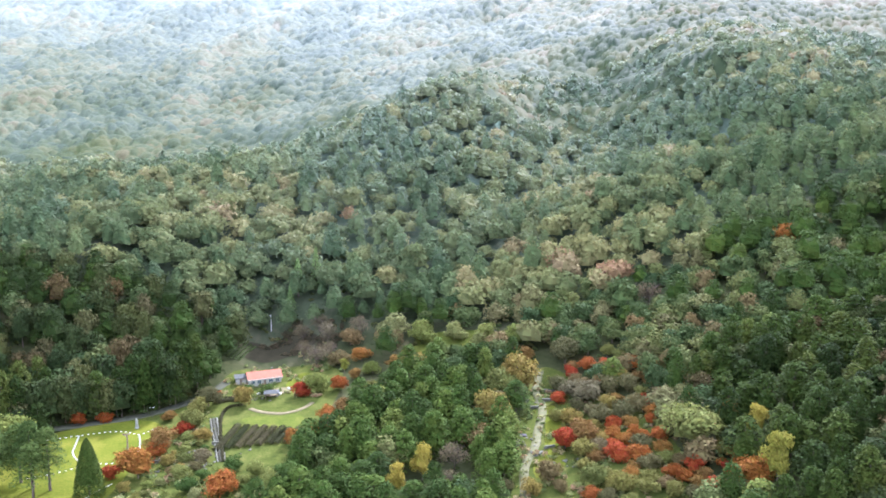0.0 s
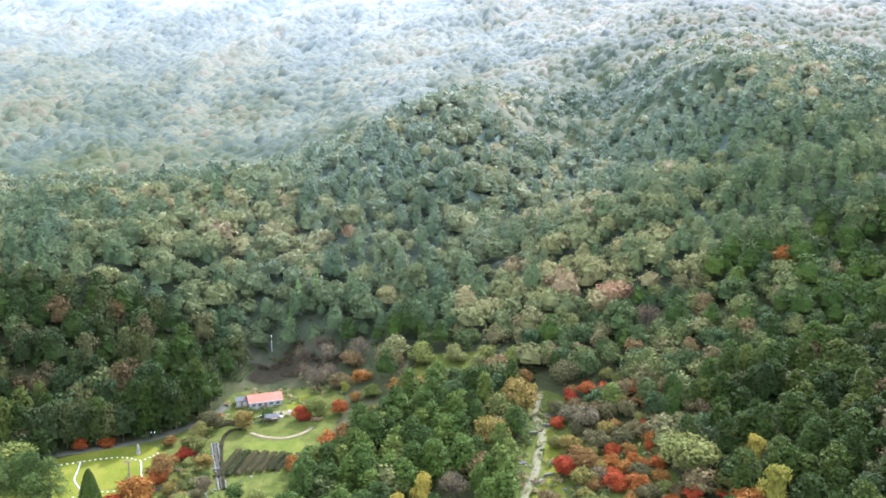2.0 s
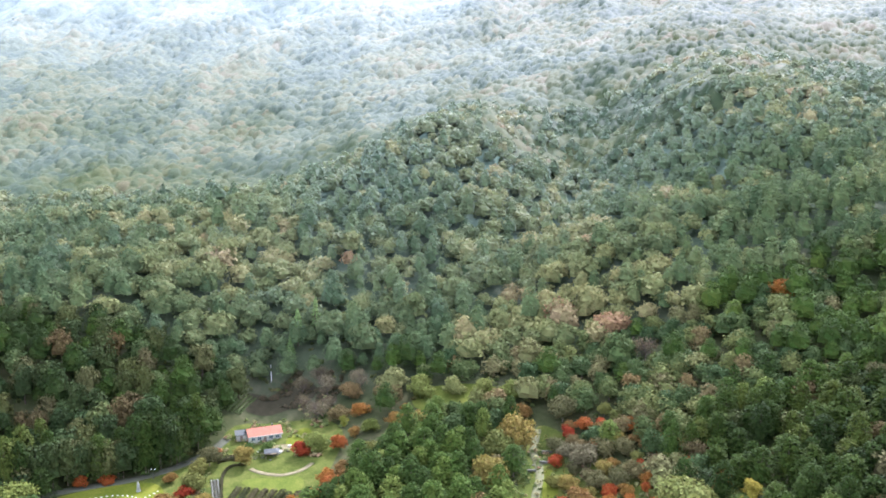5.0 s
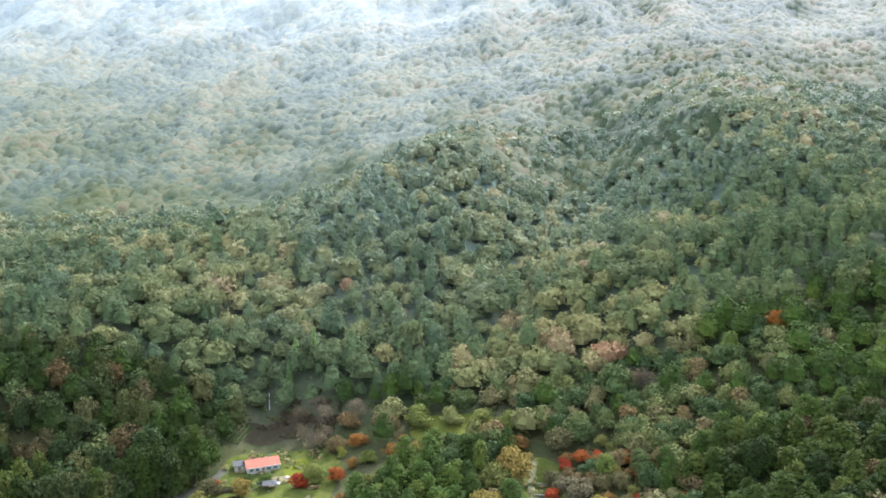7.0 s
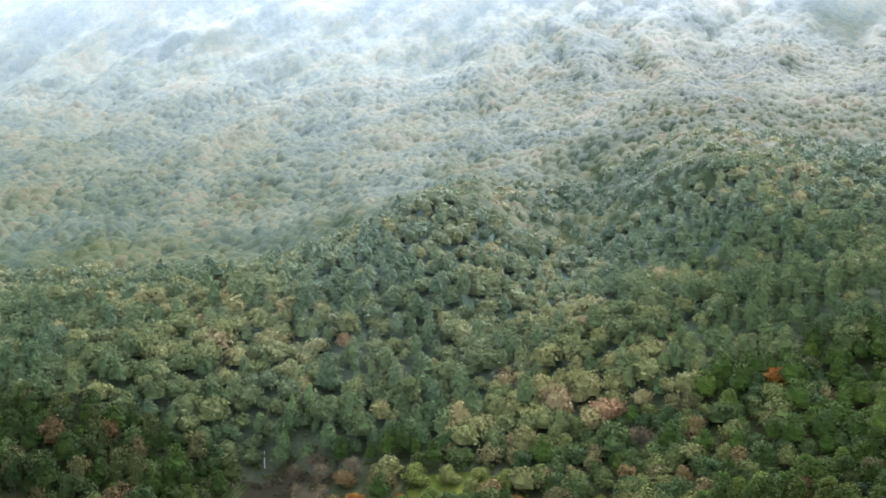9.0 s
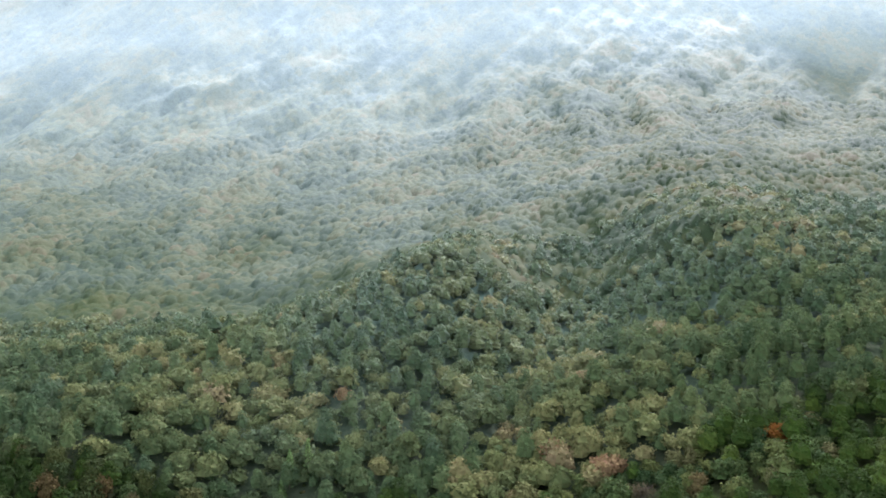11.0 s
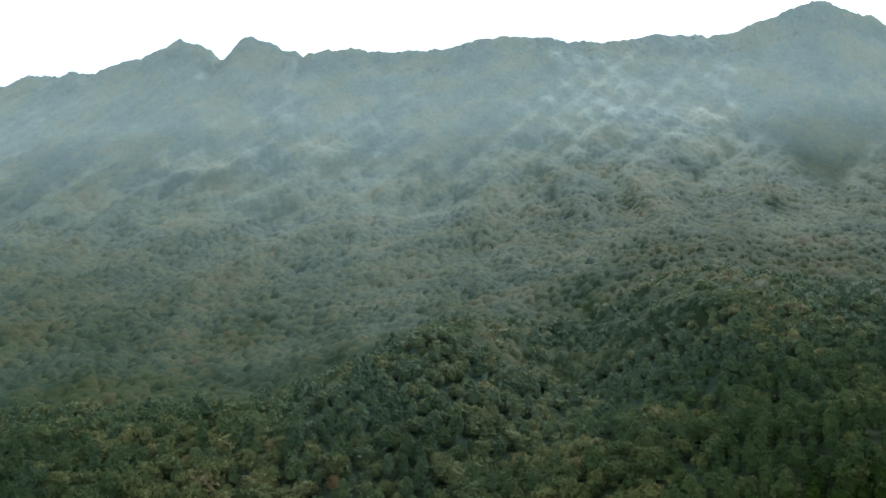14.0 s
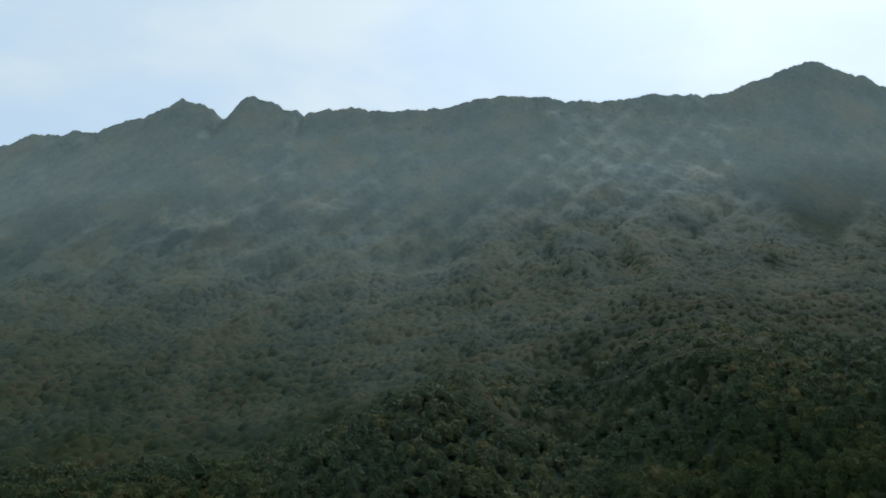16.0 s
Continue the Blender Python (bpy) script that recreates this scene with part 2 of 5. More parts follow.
# the skyline of the main ridge: x and height, along y = 1600
RIDGE = np.array([(-1120, 491), (-905, 509), (-841, 528), (-782, 556), (-733, 554), (-700, 562), (-662, 560), (-614, 581), (-565, 592),
                  (-516, 617), (-495, 629), (-467, 620), (-433, 610), (-414, 591), (-399, 599), (-389, 612), (-378, 629), (-362, 634),
                  (-306, 620), (-295, 606), (-269, 612), (-255, 594), (-239, 603), (-162, 612), (-95, 604), (21, 611), (71, 626),
                  (122, 637), (216, 636), (261, 628), (328, 628), (429, 641), (502, 643), (535, 637), (581, 646), (621, 664), (666, 679),
                  (713, 700), (742, 710), (770, 709), (803, 694), (836, 682), (853, 686), (900, 657), (989, 622), (1262, 531)], float)
RIDGE[:, 1] += np.interp(RIDGE[:, 0], (-420, -250, 0, 250, 450, 620, 740, 880), (0, 2, 3, 3, 5, 7.5, 7, 3))


def smooth(a, b, v):
    u = np.clip((v - a) / (b - a), 0, 1)
    return u * u * (3 - 2 * u)


def wave_noise(x, y, wavelength, seed):
    """A cheap smooth noise of sines, about -1 to 1."""
    r = np.random.RandomState(seed)
    out = 0
    for i in range(7):
        a, k, p = r.uniform(0, 6.28), r.uniform(0.6, 1.7), r.uniform(0, 6.28)
        out = out + np.sin((x * np.cos(a) + y * np.sin(a)) * 6.283 * k / wavelength + p)
    return out / 3.2


def foot(x, y):
    """The hills and the lower mountain."""
    z = np.full(np.shape(x), WEIGHTS[-1])
    for (px, py, _), k in zip(PTS, WEIGHTS):
        z = z + k * np.hypot(x - px, y - py)
    return z


def height(x, y):
    x, y = np.asarray(x, float), np.asarray(y, float)
    xi, yi = np.clip(x, -700, 700), np.clip(y, -100, 1050)
    z = foot(xi, yi)
    # main ridge
    crest = np.interp(x, RIDGE[:, 0], RIDGE[:, 1])
    broad = sum(np.interp(x + d, RIDGE[:, 0], RIDGE[:, 1]) for d in (-120, -60, 0, 60, 120)) / 5
    s = np.clip((y - 1000) / 600, 0, 1)
    top = broad + (crest - broad) * smooth(0.72, 0.97, s)
    up = s ** 1.45
    mountain = z * (1 - up) + top * up
    # ribs that run down its face
    u = x - (y - 1000) * 0.55 + 38 * wave_noise(x, y, 430, 3) + 12 * wave_noise(x, y, 170, 4)
    rib = 1.45 * (0.62 - np.sqrt(np.sin((u - 98) * math.pi / 150) ** 2 + 0.3)) + 0.35 * (0.55 - np.sqrt(np.sin(u * math.pi / 61 + 1.0) ** 2 + 0.3))
    rib = rib * (13 + 6 * wave_noise(x, y, 330, 13)) * smooth(800, 1120, y)
    mountain = mountain + rib * smooth(0.8, 0.25, s)
    z = np.where(y > 1000, mountain, z + rib)
    z = np.where(y > 1600, crest - (y - 1600) * 0.55 * np.exp(-np.maximum(y - 1600, 0) / 1500), z)
    # small relief on the wooded slopes
    z = z + (1.6 * wave_noise(x, y, 110, 5) + 1.8 * wave_noise(x, y, 52, 6)) * smooth(330, 420, y)
    # the plain and low hills round about
    far = np.maximum(np.abs(x) - 900, np.maximum(-y - 60, y - 2400))
    z = z * (1 - smooth(0, 900, far)) + (-30 + 40 * wave_noise(x, y, 2600, 9)) * smooth(0, 900, far)
    return z


def mesh_from(name, verts, faces, mat=None, shade=False, normals=None):
    """A mesh out of arrays: all faces have the same number of corners."""
    verts, faces = np.asarray(verts, np.float32), np.asarray(faces, np.int32)
    me = bpy.data.meshes.new(name)
    me.vertices.add(len(verts))
    me.vertices.foreach_set("co", verts.ravel())
    k = faces.shape[1]
    me.loops.add(faces.size)
    me.loops.foreach_set("vertex_index", faces.ravel())
    me.polygons.add(len(faces))
    me.polygons.foreach_set("loop_start", np.arange(0, faces.size, k, dtype=np.int32))
    me.polygons.foreach_set("use_smooth", np.full(len(faces), shade, dtype=bool))
    me.update(calc_edges=True)
    if normals is not None:
        at = me.attributes.new("custom_normal", "FLOAT_VECTOR", "POINT")
        at.data.foreach_set("vector", np.asarray(normals, np.float32).ravel())
    if mat:
        me.materials.append(mat)
    return me


def lines(a, b, step, out, n):
    """Grid lines: even from a to b, then widening to out."""
    mid = np.arange(a, b + 0.1, step)
    grow = np.linspace(0, 1, n + 1)[1:] ** 2.2
    return np.concatenate([(a - grow * (out + a))[::-1], mid, b + grow * (out - b)])


gx = np.unique(np.concatenate([lines(-960, 960, 14, 4500, 22), np.arange(-152, 80, 3.0)]))
gy = np.unique(np.concatenate([lines(192, 1640, 12, 4500, 22), np.arange(200, 362, 3.0)]))
GX, GY = np.meshgrid(gx, gy)
GZ = height(GX, GY) - 5 * smooth(700, 900, GY) * smooth(1700, 1600, GY)
nx, ny = len(gx), len(gy)
ii = (np.arange(ny - 1)[:, None] * nx + np.arange(nx - 1)[None]).ravel()
ground = new("ground", mesh_from("ground", np.stack([GX, GY, GZ], -1).reshape(-1, 3), np.stack([ii, ii + 1, ii + nx + 1, ii + nx], -1), soil, True))
tagged(ground, "leaf-littered forest floor of hills and mountain", "ground", kind="structure")


# ---- trees ----
def leaf_sprays(pos, nor, size, rng, flat=1.0, soft=None, own=0.6):
    """Small leaf sprays: three corners each, round pos, facing nor."""
    n = len(pos)
    nor = nor / np.maximum(np.linalg.norm(nor, axis=1, keepdims=True), 1e-6)
    ref = rng.normal(size=(n, 3))
    t = np.cross(nor, ref)
    t /= np.maximum(np.linalg.norm(t, axis=1, keepdims=True), 1e-6)
    b = np.cross(nor, t)
    s = (size * rng.uniform(0.65, 1.35, n))[:, None]
    k = rng.uniform(0.45, 0.85, n)[:, None] * flat
    lift = nor * s * rng.uniform(-0.35, 0.1, n)[:, None]
    v = np.stack([pos + t * s * 1.15 + lift, pos - t * s * 0.6 + b * s * k * 1.3, pos - t * s * 0.6 - b * s * k * 1.3 + lift * 0.5], 1)
    # shading follows the crown's form more than the single spray
    sn = nor * own + soft
    sn /= np.maximum(np.linalg.norm(sn, axis=1, keepdims=True), 1e-6)
    return np.concatenate([v.reshape(-1, 3), np.repeat(sn, 3, 0)], 1)


def broad_crown(rng, n, r, h, base, size, spread=0.62, up=0.2, own=0.6):
    """A rounded crown: leaf sprays over several uneven lobes."""
    k = rng.randint(9, 14)
    ang = rng.uniform(0, 6.28, k)
    rad = r * spread * np.sqrt(rng.uniform(0.05, 1, k))
    zz = base + (h - base) * rng.uniform(0.25, 0.72, k)
    zz -= (rad / r) ** 2 * (h - base) * 0.18
    c = np.stack([np.cos(ang) * rad, np.sin(ang) * rad, zz], 1)
    c[0] = (0, 0, base + (h - base) * 0.62)
    lr = r * rng.uniform(0.28, 0.5, k)
    lr[0] = r * 0.5
    w_ = lr ** 2
    pick = rng.choice(k, n, p=w_ / w_.sum())
    d = rng.normal(size=(n, 3))
    d[:, 2] = d[:, 2] * 0.9 + 0.35
    d /= np.linalg.norm(d, axis=1, keepdims=True)
    flat = np.array([1, 1, 0.85])
    pos = c[pick] + d * (lr[pick] * (rng.uniform(0.62, 1.12, n) + (rng.uniform(size=n) > 0.9) * rng.uniform(0, 0.35, n)))[:, None] * flat
    ctr = np.array((0, 0, base + (h - base) * 0.4))
    out = pos - ctr
    out /= np.linalg.norm(out, axis=1, keepdims=True)
    return leaf_sprays(pos, d + rng.normal(size=(n, 3)) * 0.45, size, rng, 1.0, d * 0.6 + out * 0.45 + np.array((0, 0, up)), own)


def pine_crown(rng, n, r, h, base, size, point=0.75, up=0.25, own=0.6):
    """Tiers of boughs that carry flat sprays of needles, narrowing to the top."""
    tiers = rng.randint(6, 9)
    f = rng.uniform(0, 1, n) ** 0.8
    tier = np.floor(f * tiers) / tiers
    tz = base + (h - base) * (tier + 0.6 / tiers)
    reach = r * (1.02 - tier) ** point * (0.8 + 0.4 * rng.uniform(size=tiers))[(tier * tiers).astype(int).clip(0, tiers - 1)]
    boughs = 6
    off = rng.uniform(0, 6.28, tiers)[(tier * tiers).astype(int).clip(0, tiers - 1)]
    ang = off + rng.randint(0, boughs, n) * 6.283 / boughs + rng.normal(size=n) * 0.26
    q = np.sqrt(rng.uniform(0.06, 1, n)) * reach
    z = tz + (h - base) / tiers * (0.55 - 0.9 * (q / np.maximum(reach, 0.1)) ** 1.5) + rng.normal(size=n) * 0.25
    pos = np.stack([np.cos(ang) * q, np.sin(ang) * q, z], 1)
    nor = np.stack([np.cos(ang) * 0.5, np.sin(ang) * 0.5, np.full(n, 0.9)], 1) + rng.normal(size=(n, 3)) * 0.4
    out = np.stack([np.cos(ang), np.sin(ang), np.full(n, 0.8)], 1)
    return leaf_sprays(pos, nor, size, rng, 0.42, out * 0.55 + np.array((0, 0, up)), own)


def dome(rng, r, h, base, rings, sides, seat=0.5, lump=1.0, up=0.8):
    """The closed mass of a crown: an uneven dome, as separate facets with soft normals."""
    th = np.linspace(0.0, 1.9, rings + 1)
    ph = np.arange(sides) * 6.2832 / sides
    k = rng.uniform(0.78, 1.18, (rings + 1, sides))
    k[0] = k[0, 0]
    c = base + (h - base) * seat
    x = np.sin(th)[:, None] * np.cos(ph)[None] * r * k
    y = np.sin(th)[:, None] * np.sin(ph)[None] * r * k
    z = c + np.cos(th)[:, None] * (h - c) * k
    v = np.stack([x, y, z], -1)
    nrm = np.stack([np.sin(th)[:, None] * np.cos(ph)[None] * k, np.sin(th)[:, None] * np.sin(ph)[None] * k, np.cos(th)[:, None] * k * np.ones((1, sides))], -1)
    nrm = nrm * lump
    nrm[..., 2] += up
    nrm += rng.normal(size=nrm.shape) * 0.12
    v = np.concatenate([v, nrm], -1)
    w_ = np.roll(v, -1, 1)
    q = np.stack([v[:-1], v[1:], w_[1:], w_[:-1]], 2).reshape(-1, 4, 6)
    return q[:, [0, 1, 2, 0, 2, 3]].reshape(-1, 6)


def facets(n):
    return np.arange(n * 3).reshape(n, 3)


def tube(path, radii, sides):
    """A tapered tube along a path, as arrays."""
    path = np.asarray(path, float)
    v, f = [], []
    for i, (p, r) in enumerate(zip(path, radii)):
        d = path[min(i + 1, len(path) - 1)] - path[max(i - 1, 0)]
        d /= np.linalg.norm(d)
        a = np.cross(d, (0.31, 0.95, 0.1))
        a /= np.linalg.norm(a)
        b = np.cross(d, a)
        for s in range(sides):
            t = 6.2832 * s / sides
            v.append(p + (a * math.cos(t) + b * math.sin(t)) * r)
    for i in range(len(path) - 1):
        for s in range(sides):
            t = (s + 1) % sides
            f.append((i * sides + s, i * sides + t, (i + 1) * sides + t, (i + 1) * sides + s))
    return np.array(v), np.array(f)


def join(parts):
    v, f, o = [], [], 0
    for a, b in parts:
        v.append(a)
        f.append(b + o)
        o += len(a)
    return np.concatenate(v), np.concatenate(f)


def trunk_arrays(rng, h, r, limbs, straight=False, sides=6):
    """A tapered trunk with limbs that rise into the crown."""
    lean = rng.normal(size=2) * (0.02 if straight else 0.05) * h
    top = 0.92 if straight else 0.72
    path = [(lean[0] * u * u, lean[1] * u * u, h * u * top - (0.8 if u == 0 else 0)) for u in (0, 0.25, 0.5, 0.75, 1)]
    parts = [tube(path, [r * 1.25, r, r * 0.75, r * 0.5, r * 0.15], sides)]
    for i in range(limbs):
        u = rng.uniform(0.38, 0.85)
        a = i * 2.4 + rng.uniform(0, 1)
        p0 = np.array((lean[0] * u * u, lean[1] * u * u, h * u * top))
        reach = h * (0.16 if straight else 0.26) * (1.2 - u)
        p2 = p0 + np.array((math.cos(a) * reach, math.sin(a) * reach, h * (0.03 if straight else 0.13)))
        parts.append(tube([p0, (p0 + p2) / 2 + np.array((0, 0, 0.2)), p2], [r * 0.42, r * 0.3, r * 0.08], 4))
    return join(parts)


def tree_thing(name, rng, crown, leaf, h, r, limbs=5, straight=False, label="", category="tree", group="", heart=0.0):
    """A tree: an Empty at its foot with a trunk and a crown."""
    root = new(name)
    if heart:
        # the dense inner mass of twigs and leaves
        crown = np.concatenate([crown, dome(rng, r * heart, h * (0.5 + 0.3 * heart), h * 0.06, 5, 9, 0.5, 1.0, 0.1)])
    tv, tf = trunk_arrays(rng, h, max(0.14, h * 0.02), limbs, straight)
    t = new("trunk", mesh_from("trunk", tv, tf, bark, True))
    c = new("crown", mesh_from("crown", crown[:, :3], facets(len(crown) // 3), leaf, False, crown[:, 3:]))
    t.parent = c.parent = root
    return tagged(root, label, category, group)


# ---- garden trees: x, y, crown radius ----
RED = [(-126.5, 277.1, 2.5), (-118.1, 279.3, 2.4), (-85.3, 302.1, 1.9), (-52.5, 298, 3.1), (39.6, 279, 2.6), (38.1, 248.1, 3.9), (54, 256.3, 2.5), (52, 237, 3.2), (65.9, 253.6, 2.0), (66, 244.2, 2.6), (65.2, 224.8, 2.2), (72.7, 212, 2.7), (79, 219.6, 1.9), (79, 224.3, 1.4), (46.7, 295.4, 2.5), (-101, 240.4, 2.6), (-88.2, 271.3, 3.1), (66.7, 266.4, 1.9)]
ORANGE = [(-38.6, 267.2, 3.4), (-35.2, 280.3, 3.2), (-47.9, 258.6, 3.0), (-41.6, 262.4, 2.6), (44.6, 250.9, 4.3), (59, 249.5, 1.9), (62.2, 246.3, 1.9), (57.8, 236.1, 2.9), (68.1, 220.9, 2.5), (72.9, 220.2, 2.2), (69.6, 215.5, 2.3), (53.2, 297.2, 3.1), (-91.3, 257.6, 4.4), (-38.6, 299.1, 2.9), (-14.4, 322.9, 1.8), (58.5, 292.3, 2.9), (-32.5, 323.4, 3.2), (-92.3, 239.7, 4.8), (-91.6, 252.9, 3.2), (-96.4, 282, 2.2), (-64.8, 229.2, 4.3), (31.7, 311.2, 3.5), (-18.4, 314.3, 3.1), (-39.6, 274.6, 3.1), (-48.1, 257, 2.6), (83.1, 212.7, 4.6), (-33.2, 308.4, 2.2), (140, 340, 4.4)]
OLIVE = [(42.5, 242.6, 3.5), (43, 225.9, 3.6), (50.2, 221.6, 3.5), (37.7, 265.7, 2.4), (42, 262.8, 3.0), (-73.7, 294.8, 3.9), (-85.7, 274.1, 3.9), (16.3, 267.4, 5.7), (26.9, 292.8, 6.2), (19.4, 286.9, 5.2), (56.9, 220.1, 2.8), (63.6, 215.8, 2.5), (-79.8, 265.5, 2.6), (-87.9, 287, 3.2), (25.1, 224.9, 2.6), (-9.5, 309.9, 3.9), (-25.5, 292.6, 2.9), (61.5, 303.6, 2.5)]
BROWN = [(46.2, 306.5, 5.1), (40.8, 289.2, 3.0), (49.8, 276.4, 4.7), (57, 278.9, 3.9), (51.1, 262.1, 3.7), (58.1, 260.4, 3.3), (30.7, 230.9, 3.3), (33.2, 225.2, 2.1), (63.5, 277.5, 3.5), (63.8, 263.4, 3.3), (47.7, 243.3, 2.8), (62.3, 219.6, 2.5), (-41.5, 322.8, 3.6), (-38.5, 337.5, 4.4), (44.9, 282.9, 3.2), (68.4, 213.9, 2.1), (17.3, 227.3, 2.3), (-75.7, 250.8, 2.5), (-85.8, 294.2, 3.7), (45.2, 272.2, 2.5), (-21.6, 330.4, 4.6)]
PALE = [(74.3, 237.4, 7.4), (65.5, 232.4, 2.3), (4.4, 332.1, 4.2), (16.3, 329.6, 3.7), (28.9, 325.3, 4.5), (-139, 255.4, 6.9), (-154.9, 286.1, 5.6), (-27, 310.8, 3.0), (-47.1, 299.6, 3.8), (-50.1, 230.3, 3.0), (-56, 238.4, 2.7), (-79.1, 238.5, 2.4), (-19.7, 337.2, 6.1), (-9, 333, 5.1)]
YELLOW = [(-6.2, 234.9, 4.0), (-13.6, 224.8, 3.5), (88.6, 209.5, 5.1), (17.1, 314.2, 2.0), (91.4, 231.9, 3.6), (-38.2, 314, 2.0)]
BARE = [(3.5, 240, 4.2), (-50.3, 324.6, 4.4), (-46, 330, 3.6), (-57.4, 334.5, 3.7), (-48.6, 342.2, 4.6), (-34.2, 341.9, 4.3), (84, 335, 5.0), (-60, 349, 3.8), (-53, 351, 4.0), (2, 228, 3.2)]
DARK = [(-64.1, 241.5, 2.8), (-75.2, 231, 2.6), (-73.6, 304.5, 2.1), (-48.8, 326.8, 2.7), (-47.3, 232.5, 3.0), (-36.4, 226.8, 4.2), (-31, 235.6, 4.0), (-67, 303.6, 2.3)]


# ---- open ground in the valley: no wild trees here ----
def inside(x, y, poly):
    x, y = np.asarray(x, float), np.asarray(y, float)
    hit = np.zeros(x.shape, bool)
    for (x0, y0), (x1, y1) in zip(poly, poly[1:] + poly[:1]):
        if y0 != y1:
            hit ^= ((y0 > y) != (y1 > y)) & (x < (x1 - x0) * (y - y0) / (y1 - y0) + x0)
    return hit


GARDEN = [(-150, 190), (-150, 232), (-136, 258), (-132, 274), (-104, 287), (-88, 299), (-88, 330), (-84, 356), (-50, 356), (-38, 335), (-30, 312), (-24, 300), (-45, 268), (-44, 232), (-60, 190)]
MAPLES = [(16, 190), (21, 240), (25, 270), (31, 310), (40, 312), (50, 296), (66, 266), (72, 240), (70, 190)]

CLEARING = [(-16, 318), (-14, 340), (10, 342), (28, 337), (26, 322), (6, 316)]


def is_open(x, y):
    return inside(x, y, GARDEN) | inside(x, y, MAPLES)


# ---- the woods ----
rng = np.random.RandomState(11)


def scatter(y0, y1, step, side, seed):
    """Trees on a jittered grid over the wedge of hillside between two distances."""
    r = np.random.RandomState(seed)
    ys = np.arange(y0, y1, step * 0.87)
    out = []
    for k, y in enumerate(ys):
        half = 0.56 * y + side
        xs = np.arange(-half, half, step) + (k % 2) * step / 2
        out.append(np.stack([xs, np.full(len(xs), y)], 1))
    p = np.concatenate(out)
    p += r.uniform(-0.42, 0.42, p.shape) * step
    return p[(p[:, 1] >= y0) & (p[:, 1] < y1)]


def pine_share(x, y):
    """Where pines stand thick: the right spur and patches elsewhere."""
    s = 0.42 + 0.35 * wave_noise(x, y, 160, 21) + 0.15 * wave_noise(x, y, 55, 22)
    s = s + 0.3 * smooth(60, 140, x) * smooth(700, 500, y) - 0.25 * smooth(600, 800, y)
    s = np.where((y < 300) & (x > -60) & (x < 25), 0.9, s)
    s = np.where((y < 285) & (x > 84), 0.88, s)
    s = np.where((y > 270) & (y < 350) & (x < -60), 0.72, s)
    return np.clip(s, 0.08, 0.9)


def hill_haze(x, y):
    """Haze painted into the leaf colour by distance; the right spur stays green longer."""
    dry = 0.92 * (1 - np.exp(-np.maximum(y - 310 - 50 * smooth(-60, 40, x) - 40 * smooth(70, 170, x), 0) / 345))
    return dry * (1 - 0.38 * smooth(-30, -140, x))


def canopy_haze(x, y):
    """The same painted haze for the closed canopies, up to the ridge."""
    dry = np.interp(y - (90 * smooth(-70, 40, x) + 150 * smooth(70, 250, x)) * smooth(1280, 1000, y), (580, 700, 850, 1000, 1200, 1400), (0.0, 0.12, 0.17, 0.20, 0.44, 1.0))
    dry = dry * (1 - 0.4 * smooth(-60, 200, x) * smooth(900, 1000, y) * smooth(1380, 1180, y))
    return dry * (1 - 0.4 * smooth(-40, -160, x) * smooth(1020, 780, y))


